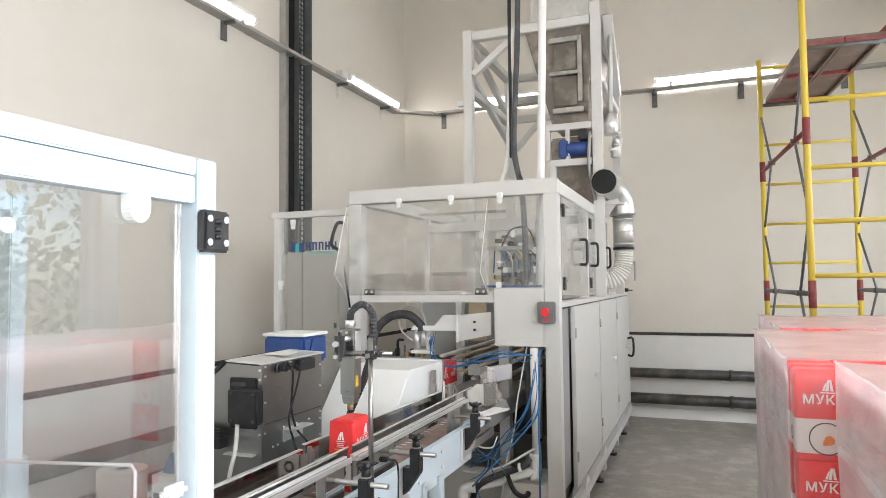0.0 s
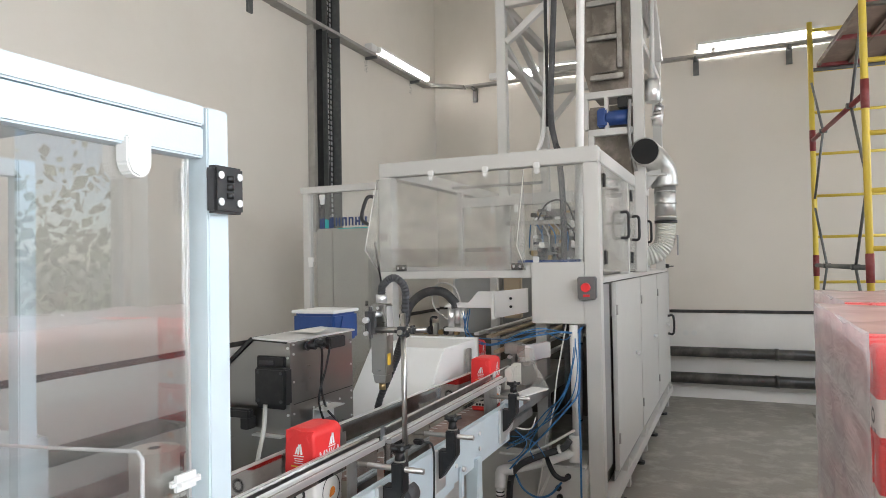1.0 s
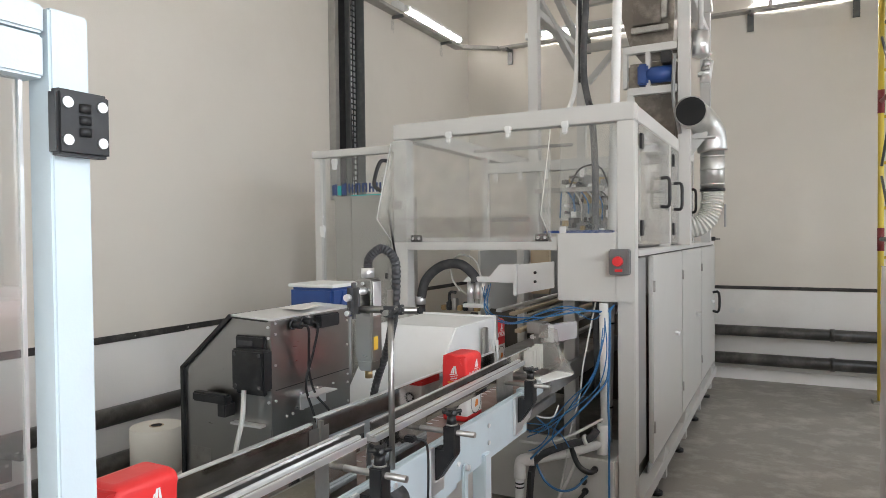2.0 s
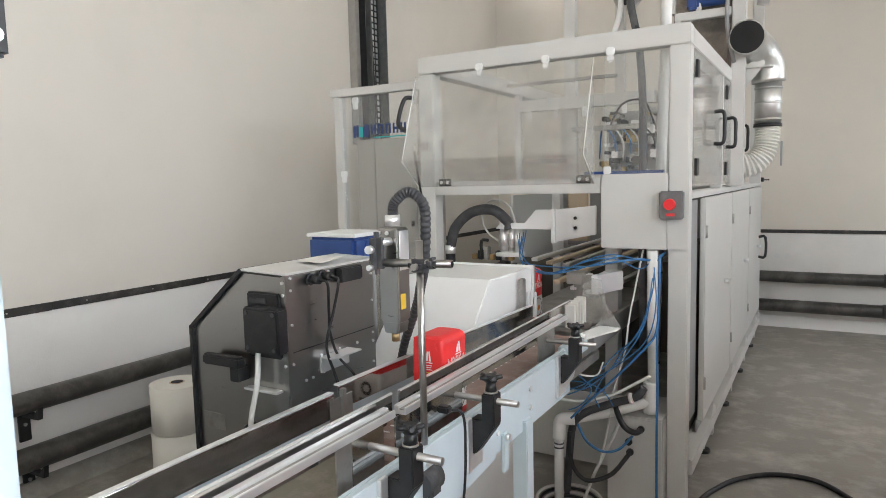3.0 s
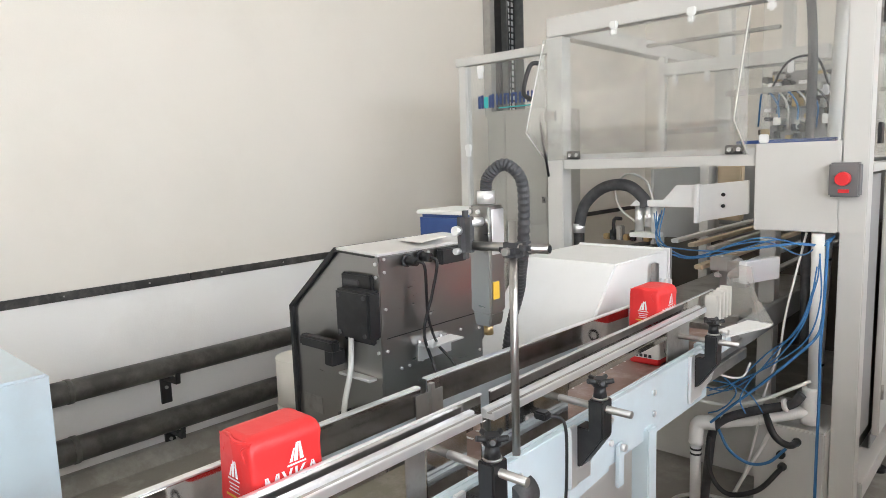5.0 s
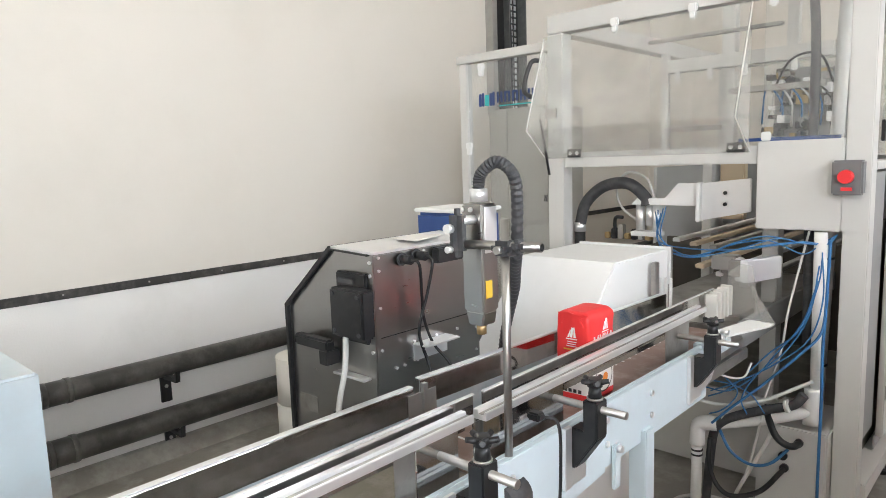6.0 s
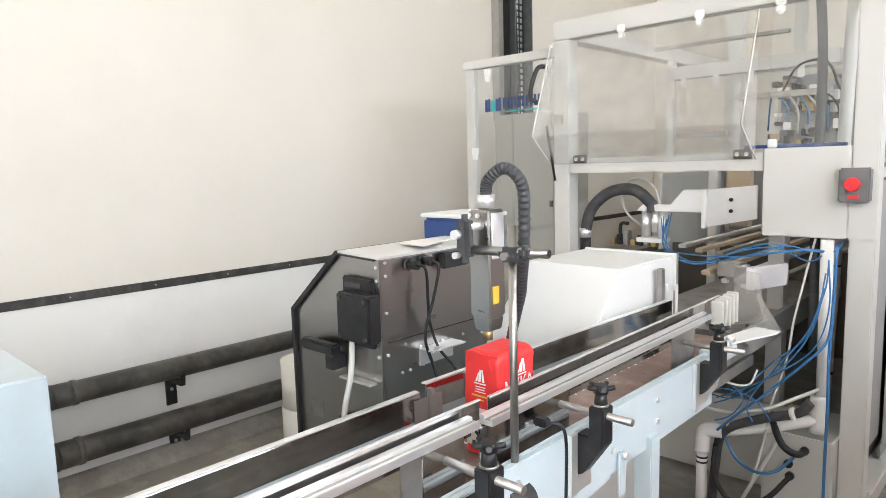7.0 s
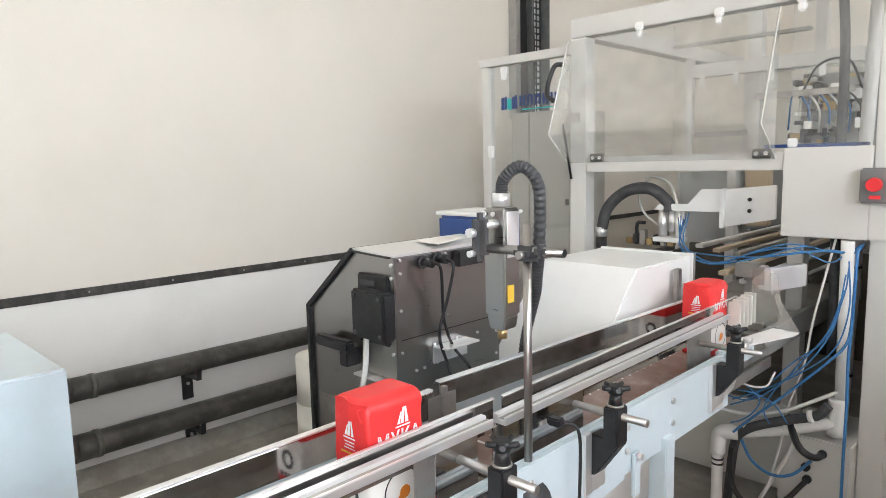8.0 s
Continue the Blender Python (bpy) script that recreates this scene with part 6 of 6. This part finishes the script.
def pack_parts():
    body = bpy.data.meshes.new("pack_body")
    bm = pack_mesh()
    bm.to_mesh(body)
    bm.free()
    body.materials.append(M["red"])
    body.materials.append(M["paper"])
    out = [("pack_body", body, "")]
    ex, fy = PW / 2 * 1.03 + 0.0012, -PL / 2 * 1.03 - 0.0012

    def done(name, b, m, label=""):
        me = bpy.data.meshes.new(name)
        b.to_mesh(me)
        b.free()
        me.materials.append(M[m])
        out.append((name, me, label))

    b = bmesh.new()
    emblem(b, SIDE(ex) @ Matrix.Translation((0.012, 0.190, 0)), 1.0)
    done("emblem", b, "print_white", "white emblem")
    b = bmesh.new()
    emblem(b, FRONT(fy) @ Matrix.Translation((0.0, 0.176, 0)), 0.95)
    for k, w in enumerate((0.030, 0.026, 0.032)):
        z = 0.163 - 0.006 * k
        for m4, c in ((FRONT(fy), 0.0),):
            b.faces.new([b.verts.new(m4 @ Vector(q)) for q in ((c - w / 2, z, 0), (c + w / 2, z, 0), (c + w / 2, z + 0.0022, 0), (c - w / 2, z + 0.0022, 0))])
    done("emblem", b, "print_white", "white emblem")
    done("lettering", lettering("МУКА", 0.034, SIDE(ex) @ Matrix.Translation((0.002, 0.155, 0)), 0.0002), "print_white", "large white word")
    b = bmesh.new()
    for w, z, h in ((0.05, 0.141, 0.004), (0.02, 0.132, 0.004)):
        b.faces.new([b.verts.new(FRONT(fy) @ Vector(q)) for q in ((-w / 2, z, 0), (w / 2, z, 0), (w / 2, z + h, 0), (-w / 2, z + h, 0))])
    done("yellow_line", b, "print_yellow")
    b = bmesh.new()
    disc(b, SIDE(ex + 0.0004) @ Matrix.Translation((0.006, 0.062, 0)), 0.044, 32, 0.0405)
    disc(b, FRONT(fy - 0.0004) @ Matrix.Translation((0, 0.066, 0)), 0.021, 24, 0.012)
    for k in range(4):
        x = -0.026 + 0.015 * k
        b.faces.new([b.verts.new(FRONT(fy - 0.0004) @ Vector(q)) for q in ((x, 0.025, 0), (x + 0.010, 0.025, 0), (x + 0.010, 0.035, 0), (x, 0.035, 0))])
    done("plate_print", b, "print_black", "black ring of a plate")
    b = bmesh.new()
    disc(b, SIDE(ex + 0.0006) @ Matrix.Translation((0.012, 0.058, 0)), 0.013, 12)
    disc(b, SIDE(ex + 0.0007) @ Matrix.Translation((0.002, 0.050, 0)), 0.007, 9)
    done("food_print", b, "print_orange", "orange food print")
    # folded flap on the narrow face
    b = bmesh.new()
    y, w = -PL / 2 * 0.985, PW / 2 * 0.92
    top, mid = 0.2435, 0.207
    v = [b.verts.new(q) for q in ((-w, y + 0.002, top - 0.004), (0, y - 0.006, top - 0.002), (w, y + 0.002, top - 0.004), (w * 0.75, y - 0.001, mid + 0.004), (0.004, y - 0.0045, mid - 0.004), (-w * 0.75, y - 0.001, mid + 0.004))]
    for q in ((0, 1, 5), (1, 4, 5), (1, 3, 4), (1, 2, 3)):
        b.faces.new([v[i] for i in q])
    sweep(b, [(-w * 0.9, y + 0.006, top - 0.006), (-w * 0.3, y + 0.001, top - 0.002), (0.01, y - 0.004, top - 0.005), (w * 0.9, y + 0.005, top - 0.006)], 0.0024, 6, 4)
    sweep(b, [(w * 0.92, y + 0.003, top - 0.008), (w * 0.55, y - 0.002, top - 0.018), (w * 0.72, y - 0.001, mid)], 0.0020, 6, 4)
    sweep(b, [(-w * 0.92, y + 0.003, top - 0.008), (-w * 0.5, y - 0.001, top - 0.016), (-w * 0.70, y - 0.001, mid + 0.004)], 0.0016, 6, 4)
    done("folded_flap", b, "red")
    return out


PACK = pack_parts()


def flour_pack():
    p = thing("flour_pack", (0, 0, 0), "red and white paper flour pack standing on the belt", "flour pack", "packs on the conveyor")
    for name, me, label in PACK:
        o = new(name, me)
        o.parent = p
        tagged(o, label)
    return p


PACK_X, SPEED = 0.541, 0.403
FRONTS = [1.665, 3.083, 4.502, 5.940]     # where each pack's front would stand on the belt at the start
OUT = [None, 0.22, 3.75, 7.28]           # when each pack is pushed out from behind the cover onto the belt
packs = [flour_pack() for _ in FRONTS]


# ---- wrapped pallets of flour ----
def wrapped_pallet(x0, y0):
    top, layers, cols, deep = 1.29, 5, 6, 11
    w = thing("wrapped_pallet", (x0, y0, 0), "pallet of red flour packs wrapped in clear stretch film", "pallet", "wrapped pallets")
    for i in range(5):
        part("deck_board", B(x0, x0 + 0.82, y0 + i * 0.27, y0 + i * 0.27 + 0.12, 0.094, 0.116, 0.002), "timber", w)
    for i in range(3):
        part("bearer", B(x0 + 0.36 * i, x0 + 0.36 * i + 0.1, y0, y0 + 1.2, 0.0, 0.092, 0.003), "timber", w)
    rng = random.Random(31)
    turn = Matrix.Rotation(radians(-90), 4, "Z")
    for k in range(layers):
        for i in range(cols):
            for j in range(deep):
                if k < layers - 1 and 0 < i and 0 < j:
                    continue
                m = Matrix.Translation((0.075 + 0.138 * i + rng.uniform(-0.004, 0.004), 0.06 + 0.106 * j + rng.uniform(-0.003, 0.003), 0.117 + 0.2345 * k)) @ turn @ Matrix.Rotation(rng.uniform(-0.03, 0.03), 4, "Z")
                body = new("flour_pack", PACK[0][1])
                body.parent, body.matrix_basis = w, m
                if j == 0:
                    for name, me, label in PACK[1:]:
                        if name in ("lettering", "plate_print", "food_print", "emblem"):
                            o = new(name, me)
                            o.parent = body
    bm = bmesh.new()
    nx, ny, nz = 9, 12, 12
    def skin(u0, u1, at, na, nb, lo, hi):
        grid = [[bm.verts.new(at(u0 + (u1 - u0) * i / na, lo + (hi - lo) * k / nb)) for k in range(nb + 1)] for i in range(na + 1)]
        for i in range(na):
            for k in range(nb):
                f = bm.faces.new((grid[i][k], grid[i + 1][k], grid[i + 1][k + 1], grid[i][k + 1]))
                f.smooth = True
    bulge = lambda a, b: 0.010 * noise.noise((a * 7, b * 7, 2.0)) + 0.012
    skin(-0.015, 0.84, lambda a, z: (x0 + a, y0 - bulge(a, z), z), nx, nz, 0.08, top + 0.045)
    front = part("front_film", bm, "film_thin", w, "clearer stretch film over the front")
    front.visible_shadow = False
    bm = bmesh.new()
    skin(-0.015, 1.22, lambda a, z: (x0 - bulge(a + 3, z), y0 + a, z), ny, nz, 0.08, top + 0.045)
    skin(-0.015, 0.84, lambda a, b: (x0 + a, y0 + b, top + 0.016 + 1.8 * bulge(a * 1.6, b * 1.6 + 5)), nx, ny, -0.015, 1.22)
    f = part("stretch_film", bm, "film", w, "creased clear stretch film")
    f.visible_shadow = False
    return w


wp = wrapped_pallet(1.95, 1.66)
copy_thing(wp, Matrix.Translation((2.06, 0.40, 0)))
copy_thing(wp, Matrix.Translation((2.06, 2.93, 0)))

# ---- scaffold tower ----
sc = thing("scaffold_tower", (2.8, 6.0, 0), "yellow tube scaffold tower with a worn plywood deck", "scaffold")
SW, SD = 0.82, 1.92      # the tower's width and depth; it stands turned by four degrees


def tower(u, v, z):
    return (2.475 + 0.997 * u - 0.073 * v, 5.06 + 0.073 * u + 0.997 * v, z)


def tower_box(u0, u1, v0, v1, z0, z1, bevel=0.002):
    bm = B(u0, u1, v0, v1, z0, z1, bevel)
    bm.transform(Matrix.Translation((2.475, 5.06, 0)) @ Matrix.Rotation(math.asin(0.073), 4, "Z"))
    return bm


for v, rungs, t1 in ((0.0, (0.35, 0.75, 1.17, 1.57, 1.966, 2.36, 2.86), 5.2), (SD, (0.45, 0.85, 1.28, 1.71, 2.10, 2.50, 2.90, 3.30), 3.77)):
    for u in (0.0, SW):
        part("standard", C(tower(u, v, 0.03), tower(u, v, t1), 0.024, 14), "yellow", sc)
        for z in (1.437, 2.63):
            part("sleeve", C(tower(u, v, z - 0.10), tower(u, v, z + 0.10), 0.027, 14), "maroon", sc)
        part("base_plate", tower_box(u - 0.06, u + 0.06, v - 0.06, v + 0.06, 0, 0.03), "dull_steel", sc)
    for z in rungs:
        part("rung", C(tower(0, v, z), tower(SW, v, z), 0.018 if v == 0 else 0.014, 10), "yellow", sc)
for u in (0.0, SW):
    for z, m in ((2.635, "maroon"), (1.44, "brace")):
        tube = part("long_brace", C(tower(u, 0, z), tower(u, SD, z), 0.019, 10), m, sc)
        for v, end in ((0.40, 0.03), (1.42, SD - 0.03)):
            part("brace_joint", C(tower(u - 0.03, v, z), tower(u + 0.03, v, z), 0.022, 8), "brace", tube)
            for dz in (-0.56, 0.54):
                part("knee_brace", C(tower(u, v, z), tower(u, end, z + dz), 0.011, 8), "brace", tube)
for i in range(2):
    u0 = 0.03 + i * 0.272
    dk = part("deck_board", tower_box(u0, u0 + 0.268, 0.10, 1.80, 3.325, 3.345, 0.003), "plywood", sc, "worn brown plywood deck")
    for v in (0.12, 0.95, 1.77):
        part("batten", tower_box(u0, u0 + 0.268, v - 0.02, v + 0.03, 3.295, 3.3245), "maroon", dk)
    for u in (u0, u0 + 0.243):
        part("edge_rail", tower_box(u, u + 0.025, 0.16, 1.74, 3.297, 3.3245), "plywood", dk)
part("deck_bearer", C(tower(0, 1.78, 3.275), tower(SW * 0.7, 1.78, 3.275), 0.018, 10), "brace", sc)
part("deck_bearer", C(tower(0, 0.10, 3.275), tower(SW, 0.10, 3.275), 0.018, 10), "brace", sc)
part("guard_tube", C(tower(0.55, 0.9, 3.36), tower(0.95, 0.1, 3.75), 0.022, 10), "maroon", sc)
part("ledge_tube", C(tower(0, SD, 3.69), tower(0.42, SD, 3.69), 0.018, 10), "yellow", sc)

# ---- clutter by the west wall ----
def paper_roll(x, y, z, r, h, label):
    p = thing("paper_roll", (x, y, z), label, "paper roll", "paper rolls on the floor")
    part("paper", C((x, y, z), (x, y, z + h), r, 28), "roll_paper", p)
    part("core", C((x, y, z + h - 0.001), (x, y, z + h + 0.002), r * 0.28, 18), "card", p)
    # black disc on the core, coloured as the shade inside it
    part("core_hole", C((x, y, z + h + 0.0021), (x, y, z + h + 0.003), r * 0.22, 18), "hole", p)


paper_roll(-1.42, 2.56, 0.0, 0.14, 0.245, "standing white paper roll under another roll")
paper_roll(-1.42, 2.56, 0.249, 0.135, 0.245, "white paper roll stacked on another roll")
ct = thing("open_carton", (-1.1, 2.45, 0), "white printed carton with open flaps and paper inside", "carton")
part("body", B(-1.26, -1.02, 2.62, 2.86, 0.0, 0.46, 0.003), "paper", ct)
for k in range(4):
    part("print_bar", B(-1.24 + 0.055 * k, -1.20 + 0.055 * k, 2.615, 2.6195, 0.18, 0.36), "print_black", ct)
part("flap", P([(2.62, 0.462), (2.60, 0.75), (2.86, 0.462)], "x", -1.03, -1.024), "card", ct)
part("flap", P([(-1.26, 0.462), (-1.02, 0.462), (-1.10, 0.66)], "y", 2.855, 2.86), "paper", ct)
part("blue_bag", P([(-1.22, 0.462), (-1.12, 0.462), (-1.16, 0.58)], "y", 2.66, 2.70), "tube_blue", ct)
solo("purple_bag", P([(-1.22, 0.60), (-1.08, 0.60), (-1.09, 0.85), (-1.16, 0.92), (-1.21, 0.80)], "y", 2.90, 2.96, 0.015), "purple", (-1.15, 2.93, 0.6), "dark purple bag hanging over the carton", "bag")
solo("bag_stand", B(-1.24, -1.06, 2.885, 2.98, 0.0, 0.599, 0.004), "card", (-1.15, 2.93, 0), "brown cardboard box below a bag", "carton", "cartons")
bm = bmesh.new()
rng = random.Random(6)
for k in range(26):
    x, y = rng.uniform(-1.6, -0.5), rng.uniform(1.2, 2.4)
    s = rng.uniform(0.02, 0.06)
    prism(bm, [(x + rng.uniform(-s, s), y + rng.uniform(-s, s)) for _ in range(4)], "z", 0.002, 0.004 + rng.uniform(0, 0.012))
tagged(link("paper_scraps", bm, "paper", (0, 0, 0)), "torn paper scraps lying on the floor", "scraps", kind="stuff")
bm = bmesh.new()
for k in range(9):
    x, y = rng.uniform(-1.25, -1.0), rng.uniform(1.55, 1.9)
    sweep(bm, [(x, y, 0.01), (x + rng.uniform(-0.1, 0.1), y + 0.05, 0.05), (x + rng.uniform(-0.1, 0.1), y + 0.12, 0.02)], 0.02, 6, 4)
tagged(link("crumpled_film", bm, "film", (0, 0, 0)), "crumpled clear film on the floor", "film", kind="stuff")


def motions():
    def stand(x, front):
        return pose(x, front + PL / 2, BELT + 0.001)

    def on_belt(front, t):
        return t, stand(PACK_X, front - SPEED * t)

    for n, (p, front, out) in enumerate(zip(packs, FRONTS, OUT)):
        if out is None:
            walk(p, [on_belt(front, 0.5 * k) for k in range(17)])
            continue
        # waiting in a queue behind the cover, one place forward for each pack that leaves
        place = n - 1
        rows = [(0.0, stand(0.25, 3.07 + 0.15 * place))]
        for earlier in OUT[1:n]:
            rows.append((earlier + 0.5, stand(0.25, 3.07 + 0.15 * place)))
            place -= 1
            rows.append((earlier + 0.9, stand(0.25, 3.07 + 0.15 * place)))
        rows += [(out - 0.1, stand(0.25, 3.07)), (out, stand(0.42, 3.03)), (out + 0.1, stand(PACK_X, 2.95)), (out + 0.3, stand(PACK_X, 2.925))]
        t = out + 0.72
        while t < 8.0 - 1e-6:
            rows.append(on_belt(front, t))
            t += 0.5
        walk(p, rows + [on_belt(front, 8.0)])


motions()
